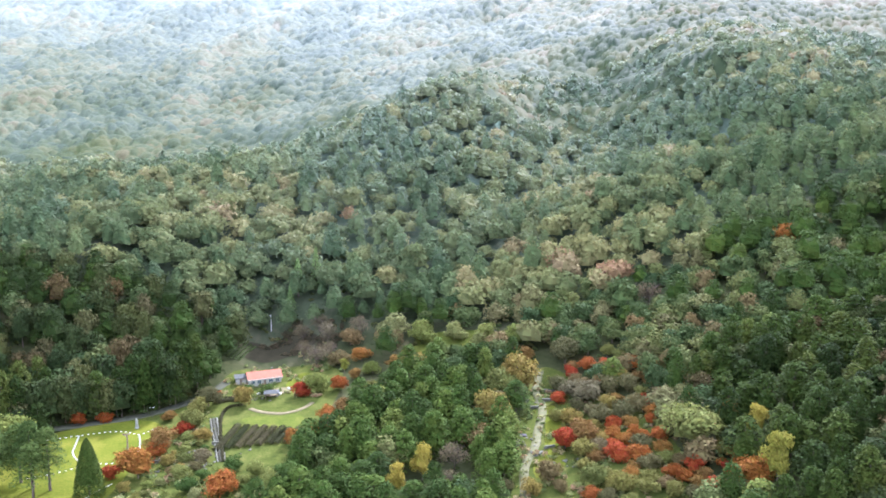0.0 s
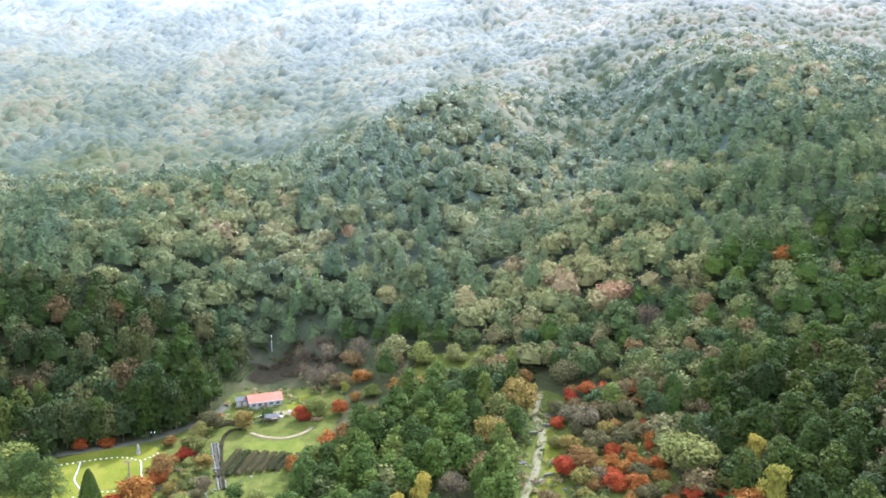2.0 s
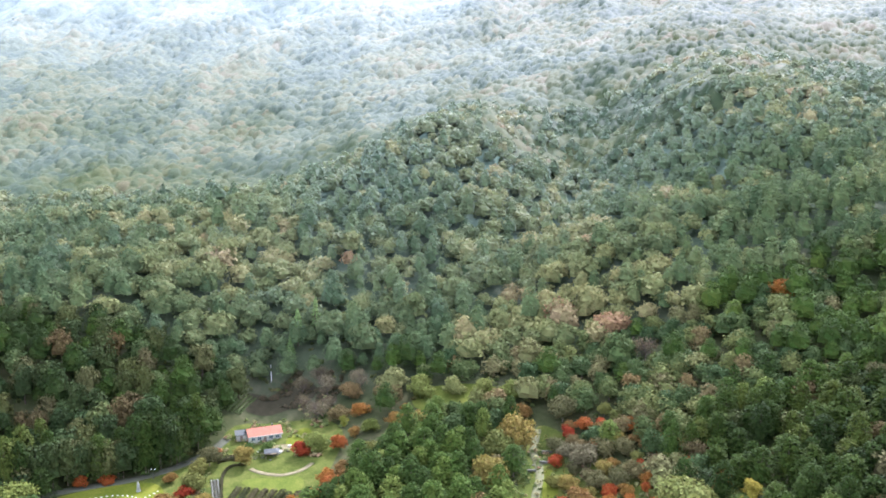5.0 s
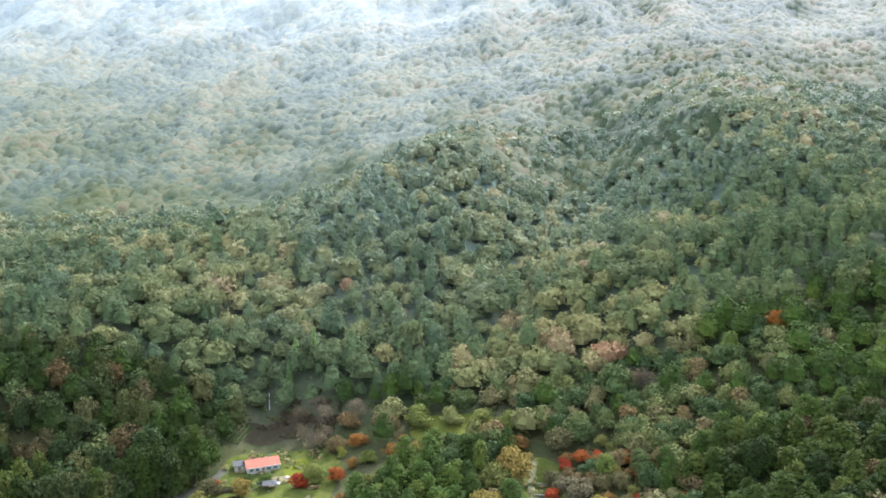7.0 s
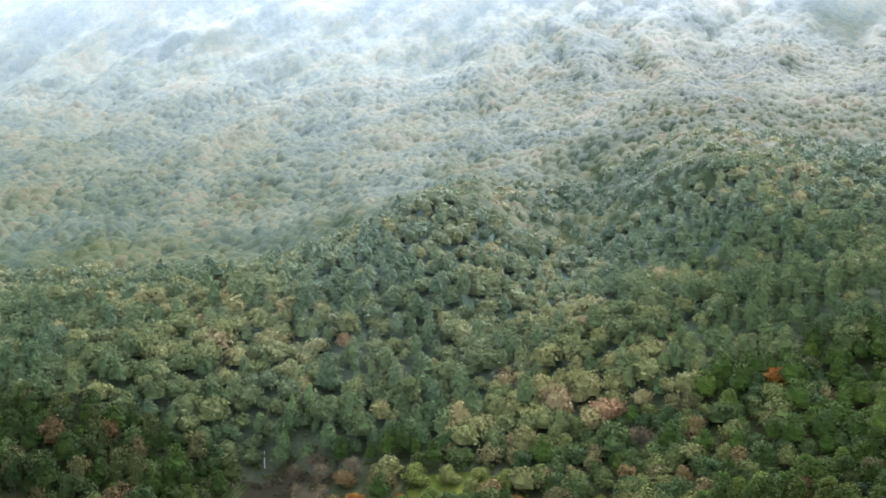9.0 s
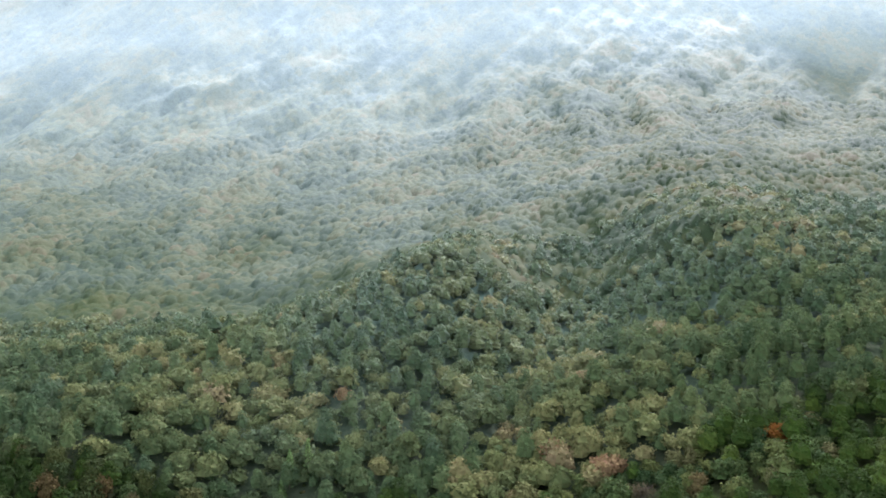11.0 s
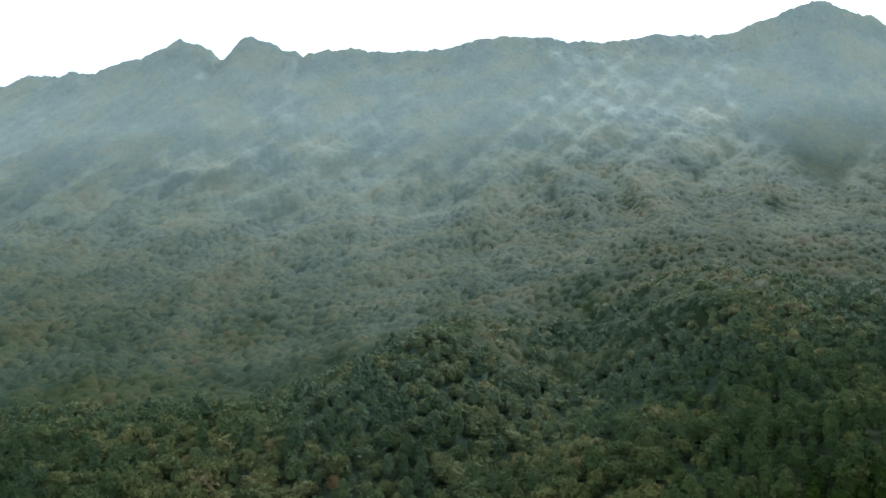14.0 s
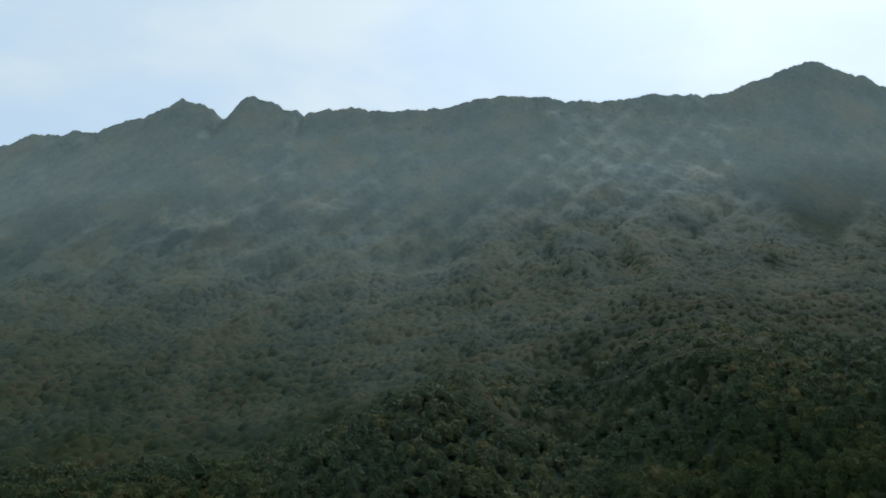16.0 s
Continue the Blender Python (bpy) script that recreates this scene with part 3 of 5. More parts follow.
def wood(name, pts, kinds, mats, label, r):
    """One joined wood a leaf kind: each tree a rotated, scaled copy of one of the given crowns."""
    bits = [[], []]
    tones = [[], []]
    share = pine_share(pts[:, 0], pts[:, 1])
    z = height(pts[:, 0], pts[:, 1])
    # shading normals lean with the lie of the slope
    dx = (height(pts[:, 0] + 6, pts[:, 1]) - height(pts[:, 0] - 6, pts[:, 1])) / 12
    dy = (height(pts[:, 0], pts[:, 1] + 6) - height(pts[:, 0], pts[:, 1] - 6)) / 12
    haze = hill_haze(pts[:, 0], pts[:, 1]) + 0.03 * wave_noise(pts[:, 0], pts[:, 1], 160, 33)
    patch = 0.5 + 0.3 * wave_noise(pts[:, 0], pts[:, 1], 130, 31) + 0.2 * wave_noise(pts[:, 0], pts[:, 1], 45, 32)
    # darker tones at the left foot: shade put into the colour
    patch = patch - 0.35 * smooth(-50, -90, pts[:, 0]) * smooth(430, 370, pts[:, 1])
    for (x, y), zz, sh, pa, go, sx, sy in zip(pts, z, share, patch, haze, dx, dy):
        k = 0 if r.uniform() < sh else 1
        v = kinds[k][r.randint(len(kinds[k]))]
        a, s = r.uniform(0, 6.283), r.choice((0.72, 0.84, 0.94, 1.05, 1.25)) * r.uniform(0.92, 1.08)
        sz = s * r.uniform(0.88, 1.15)
        c, d = math.cos(a) * s, math.sin(a) * s
        q = np.empty_like(v)
        q[:, 0], q[:, 1], q[:, 2] = v[:, 0] * c - v[:, 1] * d + x, v[:, 0] * d + v[:, 1] * c + y, v[:, 2] * sz + zz
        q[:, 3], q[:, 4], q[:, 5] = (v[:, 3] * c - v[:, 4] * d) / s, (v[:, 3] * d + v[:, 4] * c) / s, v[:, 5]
        # flatter normals as haze grows, so far crowns lose contrast
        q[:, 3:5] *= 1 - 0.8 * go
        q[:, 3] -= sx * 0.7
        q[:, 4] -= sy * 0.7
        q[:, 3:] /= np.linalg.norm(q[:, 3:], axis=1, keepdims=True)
        bits[k].append(q)
        tones[k].append((min(max(r.normal(pa * 0.7, 0.2), 0.0), 1.0), min(max(r.normal(go, 0.035), 0.0), 1.0), len(q)))
    for k, kind in enumerate(("pine", "broadleaf")):
        if not bits[k]:
            continue
        v = np.concatenate(bits[k])
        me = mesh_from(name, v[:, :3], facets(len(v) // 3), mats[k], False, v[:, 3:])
        at = me.attributes.new("tone", "FLOAT", "POINT")
        at.data.foreach_set("value", np.concatenate([np.full(n, t, np.float32) for t, g, n in tones[k]]))
        at = me.attributes.new("hazed", "FLOAT", "POINT")
        at.data.foreach_set("value", np.concatenate([np.full(n, g, np.float32) for t, g, n in tones[k]]))
        tagged(new(kind + "_" + name, me), label % kind, "forest", kind="stuff")


def crowns(n_pine, n_broad, size, count, seed, core=(4, 7), own=0.3, fill=0.64):
    """Crowns for the joined woods: a closed mass that fills that share of the crown, with leaf sprays over it."""
    r = np.random.RandomState(seed)
    out = [[], []]
    for i in range(count):
        h, rad = r.uniform(11, 14), r.uniform(4.4, 5.8)
        out[0].append(np.concatenate([pine_crown(r, n_pine, rad, h, h * 0.3, size, 0.5, 0.45, own), dome(r, rad * fill, h * (0.6 + 0.36 * fill), h * 0.15, *core)]))
        h, rad = r.uniform(9.5, 13), r.uniform(5.4, 7.4)
        out[1].append(np.concatenate([broad_crown(r, n_broad, rad, h, h * 0.22, size, 0.62, 0.4, own), dome(r, rad * fill, h * (0.58 + 0.36 * fill), h * 0.1, *core)]))
    return out


near = scatter(190, 352, 7.1, 24, 1)
SET = np.array(RED + ORANGE + OLIVE + BROWN + PALE + YELLOW + DARK + BARE)
keep = ~is_open(near[:, 0], near[:, 1]) & ~inside(near[:, 0], near[:, 1], CLEARING)
keep &= (np.hypot(near[:, None, 0] - SET[None, :, 0], near[:, None, 1] - SET[None, :, 1]) > SET[None, :, 2] + 2.6).all(1)
near = near[keep]
NEAR_SPLIT = np.argsort(near[:, 1] + 0.15 * np.abs(near[:, 0]))

# single trees on the nearest slopes
PINE_LABEL = "dark green pine with layered boughs on the slope"
BROAD_LABEL = "broadleaf tree with an uneven olive-green crown"
pine_kinds, broad_kinds = [], []
for i in range(5):
    h, rad = rng.uniform(11, 14), rng.uniform(4.8, 6.2)
    pine_kinds.append(tree_thing("pine_tree", rng, pine_crown(rng, 1150, rad, h, h * 0.1, 0.56, 0.5), leaf_pine, h, rad, 6, True, PINE_LABEL, "pine", "pines on the near slopes", 0.45))
for i in range(6):
    h, rad = rng.uniform(9, 12.5), rng.uniform(4.6, 6.2)
    broad_kinds.append(tree_thing("broadleaf_tree", rng, broad_crown(rng, 1000, rad, h, h * 0.04, 0.41), leaf_broad, h, rad, 5, False, BROAD_LABEL, "tree", "broadleaf trees on the near slopes", 0.52))
# the same trees again, with shade put into the leaf colour
shaded_pines, shaded_broads = [], []
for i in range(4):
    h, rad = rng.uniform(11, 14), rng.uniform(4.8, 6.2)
    shaded_pines.append(tree_thing("pine_tree", rng, pine_crown(rng, 1150, rad, h, h * 0.1, 0.56, 0.5), leaf_shaded_pine, h, rad, 6, True, "pine in shaded tones with layered boughs at the slope's foot", "pine", "pines on the near slopes", 0.45))
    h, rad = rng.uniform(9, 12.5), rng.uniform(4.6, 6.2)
    shaded_broads.append(tree_thing("broadleaf_tree", rng, broad_crown(rng, 1000, rad, h, h * 0.04, 0.41), leaf_shaded_broad, h, rad, 5, False, "broadleaf tree in shaded tones at the slope's foot", "tree", "broadleaf trees on the near slopes", 0.52))
used = set()


def plant(kinds, x, y, s=1.0, sz=None):
    """A copy of one of the kinds, on the ground at x, y."""
    i = rng.randint(len(kinds))
    m = pose(x, y, float(height(x, y)) - 0.1, 0, 0, rng.uniform(0, 360)) @ Matrix.Diagonal((s, s, sz or s, 1))
    src = kinds[i]
    if src.name not in used:
        used.add(src.name)
        src.matrix_basis = m
        return src
    ob = copy_thing(src, m)
    ob.scale = (s, s, sz or s)
    return ob


rest, n_p, n_b = [], 0, 0
for i in NEAR_SPLIT:
    x, y = near[i]
    tall = 1.0 if x > -60 or y < 270 else 1.3 if x > -88 else 1.55
    is_pine = rng.uniform() < float(pine_share(x, y))
    # shaded tones at the left slope's foot and the right edge
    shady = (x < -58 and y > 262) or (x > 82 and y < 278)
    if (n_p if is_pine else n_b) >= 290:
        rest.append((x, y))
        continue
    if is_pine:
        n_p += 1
        plant(shaded_pines if shady else pine_kinds, x, y, rng.uniform(0.85, 1.3), rng.uniform(0.8, 1.2) * tall)
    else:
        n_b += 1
        plant(shaded_broads if shady else broad_kinds, x, y, rng.uniform(0.8, 1.3), rng.uniform(0.8, 1.15) * tall)
rest = np.array(rest).reshape(-1, 2)
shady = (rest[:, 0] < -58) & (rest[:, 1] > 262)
# left part takes near tones times 0.8, shade put into the leaf colour
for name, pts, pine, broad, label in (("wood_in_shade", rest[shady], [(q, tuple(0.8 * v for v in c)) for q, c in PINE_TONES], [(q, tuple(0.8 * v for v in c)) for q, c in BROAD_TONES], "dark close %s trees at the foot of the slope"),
                                      ("wood_at_the_slope_foot", rest[~shady], PINE_TONES, BROAD_TONES, "close %s trees at the foot of the slopes")):
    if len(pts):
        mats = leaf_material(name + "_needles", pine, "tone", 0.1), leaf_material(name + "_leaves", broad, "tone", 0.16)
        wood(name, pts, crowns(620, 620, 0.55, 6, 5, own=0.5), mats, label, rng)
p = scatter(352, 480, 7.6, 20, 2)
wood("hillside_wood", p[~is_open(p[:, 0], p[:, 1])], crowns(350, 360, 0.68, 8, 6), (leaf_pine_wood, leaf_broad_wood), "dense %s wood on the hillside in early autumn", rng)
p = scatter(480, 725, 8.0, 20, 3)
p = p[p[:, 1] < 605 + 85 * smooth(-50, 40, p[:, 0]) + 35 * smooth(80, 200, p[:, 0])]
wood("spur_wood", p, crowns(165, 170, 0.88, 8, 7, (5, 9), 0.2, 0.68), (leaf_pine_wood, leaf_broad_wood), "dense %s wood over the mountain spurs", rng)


CROWNS = scatter(568, 1616, 7.3, 35, 6)
_r = np.random.RandomState(61)
CROWN_R, CROWN_H = _r.uniform(5.0, 9.4, len(CROWNS)), _r.uniform(5.0, 10.0, len(CROWNS)) * (1 - 0.2 * smooth(950, 1250, CROWNS[:, 1]))
CROWN_TONE = np.clip(0.4 + 0.3 * wave_noise(CROWNS[:, 0], CROWNS[:, 1], 130, 31) + _r.normal(size=len(CROWNS)) * 0.2, 0, 1)


# every crown is a dome with smaller lobes: x, y, radius, top, fall to the rim, tone
LOBES = [(x, y, rad, 2 + h, 0.8 * h, t) for (x, y), rad, h, t in zip(CROWNS, CROWN_R, CROWN_H, CROWN_TONE)]
for x, y, rad, top, fall, t in LOBES[:int((CROWNS[:, 1] < 1160).sum())]:
    for d, a, k, dt in zip(np.sqrt(_r.uniform(0.03, 0.75, 8)), np.arange(8) * 2.4 + _r.uniform(0, 6), _r.uniform(0.26, 0.46, 8), _r.normal(size=8) * 0.1):
        LOBES.append((x + math.cos(a) * d * rad, y + math.sin(a) * d * rad, rad * k, top - fall * d * d + 0.16 * fall, 0.75 * fall, t + dt))
LOBES = np.array(LOBES)


def canopy(name, y0, y1, step, label, r, first=False):
    """The closed roof of a far wood: crown beside crown over one sheet."""
    half = 0.56 * y1 + 40
    xs, ys = np.arange(-half, half, step), np.arange(y0, y1 + step, step)
    X, Y = np.meshgrid(xs, ys)
    X = X + r.uniform(-0.2, 0.2, X.shape) * step
    G = height(X, Y)
    top = np.full(X.shape, 2.4)
    tone = np.full(X.shape, 0.4)
    for x, y, rad, peak, fall, t in LOBES[(LOBES[:, 1] > y0 - 12) & (LOBES[:, 1] < y1 + 12)]:
        i, j, m = int((y - ys[0]) // step), int((x - xs[0]) // step), int(rad / step) + 1
        w_ = (slice(max(i - m, 0), max(i + m + 2, 0)), slice(max(j - m, 0), max(j + m + 2, 0)))
        if X[w_].size == 0:
            continue
        d2 = ((X[w_] - x) ** 2 + (Y[w_] - y) ** 2) / rad ** 2
        z = peak - fall * d2
        z[d2 >= 1] = 0
        won = z > top[w_]
        top[w_] = np.where(won, z, top[w_])
        tone[w_] = np.where(won, t, tone[w_])
    if first:
        top *= 0.1 + 0.9 * smooth(y0, y0 + 26, Y)
    # soft shading: the crowns' form over the lie of the slope
    def tilt(h):
        return np.gradient(h, step, axis=1), np.gradient(h, step, axis=0)
    (gx_, gy_), (tx, ty) = tilt(G), tilt(top)
    far_ = smooth(850, 1050, Y)
    crown = 0.36 - 0.08 * far_
    soft = np.stack([-(0.8 - 0.45 * far_) * gx_ - crown * tx, -(0.6 + 0.4 * smooth(1100, 1350, Y)) * gy_ - crown * ty, np.ones(X.shape)], -1)
    soft /= np.linalg.norm(soft, axis=-1, keepdims=True)
    n_, k = X.shape
    q = (np.arange(n_ - 1)[:, None] * k + np.arange(k - 1)[None]).ravel()
    me = mesh_from(name, np.stack([X, Y, G + top], -1).reshape(-1, 3), np.stack([q, q + 1, q + k + 1, q + k], -1), leaf_canopy, True, soft.reshape(-1, 3))
    me.attributes.new("tone", "FLOAT", "POINT").data.foreach_set("value", tone.astype(np.float32).ravel())
    haze = canopy_haze(X, Y) + 0.03 * wave_noise(X, Y, 160, 33)
    me.attributes.new("hazed", "FLOAT", "POINT").data.foreach_set("value", haze.astype(np.float32).ravel())
    tagged(new(name, me), label, "forest", kind="stuff")


def canopy_leaves(name, y0, y1, count, size, label, seed):
    """Ragged leaf sprays over the crowns of a closed wood, lying along their form."""
    r = np.random.RandomState(seed)
    pick = np.repeat(np.nonzero((CROWNS[:, 1] >= y0) & (CROWNS[:, 1] < y1))[0], count)
    n = len(pick)
    d, a = np.sqrt(r.uniform(0, 0.62, n)), r.uniform(0, 6.283, n)
    rad, h = CROWN_R[pick], CROWN_H[pick]
    ox, oy = np.cos(a) * d * rad, np.sin(a) * d * rad
    x, y = CROWNS[pick, 0] + ox, CROWNS[pick, 1] + oy
    z = height(x, y) + 2.0 + h * (1 - 0.8 * d * d) + r.uniform(-0.5, 0.35, n) * size
    gx_, gy_ = (height(x + 4, y) - height(x - 4, y)) / 8, (height(x, y + 4) - height(x, y - 4)) / 8
    bend = 0.46 * 1.6 * h / rad ** 2
    form = np.stack([-0.7 * gx_ + bend * ox, -0.7 * gy_ + bend * oy, np.ones(n)], 1)
    form /= np.linalg.norm(form, axis=1, keepdims=True)
    v = leaf_sprays(np.stack([x, y, z], 1), form + r.normal(size=(n, 3)) * 0.2, size, r, 1.0, form, 0.22)
    me = mesh_from(name, v[:, :3], facets(n), leaf_canopy, False, v[:, 3:])
    me.attributes.new("tone", "FLOAT", "POINT").data.foreach_set("value", np.repeat(CROWN_TONE[pick], 3).astype(np.float32))
    haze = canopy_haze(x, y) + 0.03 * wave_noise(x, y, 160, 33)
    me.attributes.new("hazed", "FLOAT", "POINT").data.foreach_set("value", np.repeat(haze, 3).astype(np.float32))
    tagged(new(name, me), label, "forest", kind="stuff")


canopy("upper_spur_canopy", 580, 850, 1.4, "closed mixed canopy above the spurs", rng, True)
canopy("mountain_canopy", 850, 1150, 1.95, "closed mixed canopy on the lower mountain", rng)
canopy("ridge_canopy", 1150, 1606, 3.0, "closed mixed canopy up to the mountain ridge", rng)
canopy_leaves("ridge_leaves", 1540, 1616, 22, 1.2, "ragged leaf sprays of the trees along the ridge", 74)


# ---- the garden's ground ----
grass = surface("lawn_grass", [(0.3, (0.027, 0.037, 0.004)), (0.5, (0.044, 0.051, 0.006)), (0.7, (0.066, 0.064, 0.010))], 0.12, 0.9, 1.5, 0.03)
meadow = surface("meadow_grass", [(0.3, (0.022, 0.032, 0.006)), (0.5, (0.038, 0.047, 0.008)), (0.7, (0.060, 0.060, 0.013))], 0.2, 0.9, 1.8, 0.04)
rough_grass = surface("rough_grass", [(0.3, (0.014, 0.020, 0.005)), (0.5, (0.028, 0.035, 0.007)), (0.7, (0.052, 0.052, 0.014))], 0.25, 0.95, 2.0, 0.05)
asphalt = surface("road_surface", [(0.3, (0.026, 0.028, 0.018)), (0.7, (0.044, 0.046, 0.029))], 0.4, 0.92)
sand = surface("sandy_path", [(0.3, (0.045, 0.041, 0.019)), (0.5, (0.070, 0.062, 0.032)), (0.7, (0.100, 0.088, 0.050))], 0.5, 0.9)
concrete = surface("pale_concrete", [(0.3, (0.034, 0.040, 0.013)), (0.5, (0.054, 0.055, 0.025)), (0.7, (0.080, 0.075, 0.043))], 0.5, 0.85)
white_stone = surface("white_stone", [(0.3, (0.12, 0.122, 0.088)), (0.5, (0.18, 0.182, 0.135)), (0.7, (0.26, 0.262, 0.205))], 1.0, 0.8)
grey_stone = surface("grey_stone", [(0.3, (0.034, 0.035, 0.024)), (0.7, (0.072, 0.073, 0.052))], 1.2, 0.85, bump=0.05)
pale_stone = surface("pale_stone", [(0.3, (0.070, 0.071, 0.052)), (0.5, (0.11, 0.112, 0.084)), (0.7, (0.18, 0.182, 0.14))], 1.0, 0.85, bump=0.04)
dark_stone = surface("dark_stone", [(0.3, (0.015, 0.015, 0.015)), (0.7, (0.035, 0.034, 0.032))], 1.2, 0.7)
field_soil = surface("field_soil", [(0.3, (0.011, 0.011, 0.006)), (0.7, (0.024, 0.021, 0.012))], 0.4, 0.95, 2.2)
roof_paint = surface("salmon_roof", [(0.3, (0.130, 0.047, 0.026)), (0.7, (0.165, 0.066, 0.038))], 0.8, 0.7)
white_paint = surface("white_paint", [(0.3, (0.16, 0.162, 0.122)), (0.7, (0.21, 0.213, 0.165))], 0.7, 0.6)
grey_sheet = surface("grey_sheet", [(0.3, (0.024, 0.026, 0.022)), (0.7, (0.04, 0.043, 0.037))], 0.7, 0.5)
timber = surface("dark_timber", [(0.3, (0.06, 0.045, 0.03)), (0.7, (0.13, 0.10, 0.07))], 2.0, 0.8)
steel = surface("pale_steel", [(0.3, (0.3, 0.3, 0.3)), (0.7, (0.4, 0.4, 0.4))], 2.0, 0.4)
glass_m, gn, gl_, gb = material("window_glass")
gb.inputs["Base Color"].default_value, gb.inputs["Roughness"].default_value = (0.03, 0.05, 0.06, 1), 0.08
gb.inputs["Specular IOR Level"].default_value = 0.8
globe_m, _n, _l, gb2 = material("lamp_globe")
gb2.inputs["Base Color"].default_value, gb2.inputs["Roughness"].default_value = (0.5, 0.5, 0.48, 1), 0.3


def chaikin(poly, times=2, closed=True):
    p = np.asarray(poly, float)
    for _ in range(times):
        q = np.roll(p, -1, 0) if closed else p[1:]
        a = p if closed else p[:-1]
        r = np.empty((len(a) * 2, 2))
        r[0::2], r[1::2] = a * 0.75 + q * 0.25, a * 0.25 + q * 0.75
        p = r if closed else np.concatenate([p[:1], r, p[-1:]])
    return p


def patch(name, poly, mat, lift, label, category, rings=22):
    """A piece of open ground that follows the land: rings round its middle."""
    p = chaikin(poly)
    c = p.mean(0)
    n = len(p)
    us = np.linspace(0.02, 1, rings)
    xy = np.concatenate([c + (p - c) * u for u in us])
    v = np.concatenate([xy, (height(xy[:, 0], xy[:, 1]) + lift)[:, None]], 1)
    f = [(r * n + i, r * n + (i + 1) % n, (r + 1) * n + (i + 1) % n, (r + 1) * n + i) for r in range(rings - 1) for i in range(n)]
    ob = new(name, mesh_from(name, v, f, mat, True))
    return tagged(ob, label, category, kind="structure")


def along(line, step):
    """Points and headings every step metres along a smoothed line."""
    p = chaikin(line, 3, False)
    d = np.hypot(*(p[1:] - p[:-1]).T)
    s = np.concatenate([[0], np.cumsum(d)])
    t = np.arange(0, s[-1], step)
    x, y = np.interp(t, s, p[:, 0]), np.interp(t, s, p[:, 1])
    x2, y2 = np.interp(t + 0.3, s, p[:, 0]), np.interp(t + 0.3, s, p[:, 1])
    x1, y1 = np.interp(t - 0.3, s, p[:, 0]), np.interp(t - 0.3, s, p[:, 1])
    return x, y, np.arctan2(y2 - y1, x2 - x1)


def ribbon(name, line, width, mat, lift, label, category):
    """A path laid over the land, with its edges turned down into it."""
    x, y, a = along(line, 1.2)
    rows = []
    for k, dz in ((-1.04, -0.25), (-1, 0), (-0.33, 0.02), (0.33, 0.02), (1, 0), (1.04, -0.25)):
        px, py = x - np.sin(a) * k * width / 2, y + np.cos(a) * k * width / 2
        rows.append(np.stack([px, py, height(px, py) + lift + dz], 1))
    v = np.stack(rows, 1)
    m = len(rows)
    f = [(i * m + j, (i + 1) * m + j, (i + 1) * m + j + 1, i * m + j + 1) for i in range(len(x) - 1) for j in range(m - 1)]
    return tagged(new(name, mesh_from(name, v.reshape(-1, 3), f, mat, True)), label, category, kind="structure")


patch("garden_ground", [(-150, 200), (-152, 235), (-133, 268), (-104, 290), (-86, 300), (-86, 330), (-50, 330), (-36, 312), (-40, 285), (-44, 240), (-56, 200)], rough_grass, 0.10,
      "rough yellowing grass of the garden", "grass")
patch("lawn", [(-140, 225), (-136, 262), (-131, 272), (-105, 283), (-96, 277), (-95, 262), (-97, 246), (-96, 226), (-115, 218)], grass, 0.2, "sunlit yellow-green lawn", "lawn")
patch("house_lawn", [(-60, 303), (-61, 318), (-54, 323), (-50, 314), (-52, 300)], grass, 0.2, "bright green lawn beside the house", "lawn", 8)
patch("tea_slope", [(-73, 281), (-66, 284), (-58, 281), (-51, 283), (-47, 276), (-50, 266), (-60, 272)], meadow, 0.2, "sunlit grass above the hedge rows", "grass", 8)
patch("field", [(-85, 337), (-87, 348), (-76, 356), (-64, 357), (-52, 350), (-56, 341), (-66, 340), (-74, 335)], field_soil, 0.15, "brown dug field with dry stalks", "field", 10)
patch("clearing", [(-12, 322), (-12, 338), (8, 340), (24, 335), (22, 324), (6, 320)], meadow, 0.15, "grassy clearing between the trees", "grass", 10)
patch("maple_ground", [(16, 200), (22, 245), (27, 275), (34, 306), (42, 306), (54, 282), (70, 255), (72, 205)], rough_grass, 0.1, "rough grass under the maples", "grass")
patch("path_lawn", [(31, 246), (34, 262), (33, 274), (38, 280), (40, 268), (37, 254), (38, 240), (33, 232), (27, 232), (27, 240)], grass, 0.2, "bright lawn along the garden path", "lawn", 10)
patch("house_terrace", [(-70, 303), (-69, 308), (-62, 310), (-57, 308), (-58, 304), (-64, 301.5)], sand, 0.22, "pale sandy terrace before the house", "terrace", 6)
ribbon("road", [(-150, 264), (-131, 274.6), (-115.4, 280.2), (-105, 286), (-96, 294), (-88, 304), (-84, 316)], 3.4, asphalt, 0.24, "grey lane at the foot of the woods", "road")
ribbon("house_path", [(-70, 291), (-66, 287.5), (-61, 285), (-56, 283.6), (-50, 286), (-47, 291)], 1.7, sand, 0.25, "sandy path in a curve before the house", "path")
ribbon("garden_path", [(36.5, 304), (35, 298), (33, 290), (34.5, 281), (34, 272), (31, 262), (29.6, 252), (26, 244), (24, 237), (23.6, 226), (22, 212)], 2.8, concrete, 0.25, "pale concrete path winding up the valley", "path")
ribbon("stone_stair_bed", [(-81, 283), (-78.5, 275), (-75.8, 267), (-72.5, 258), (-69.5, 249)], 2.9, field_soil, 0.22, "dark gravel bed of the stone steps", "path")


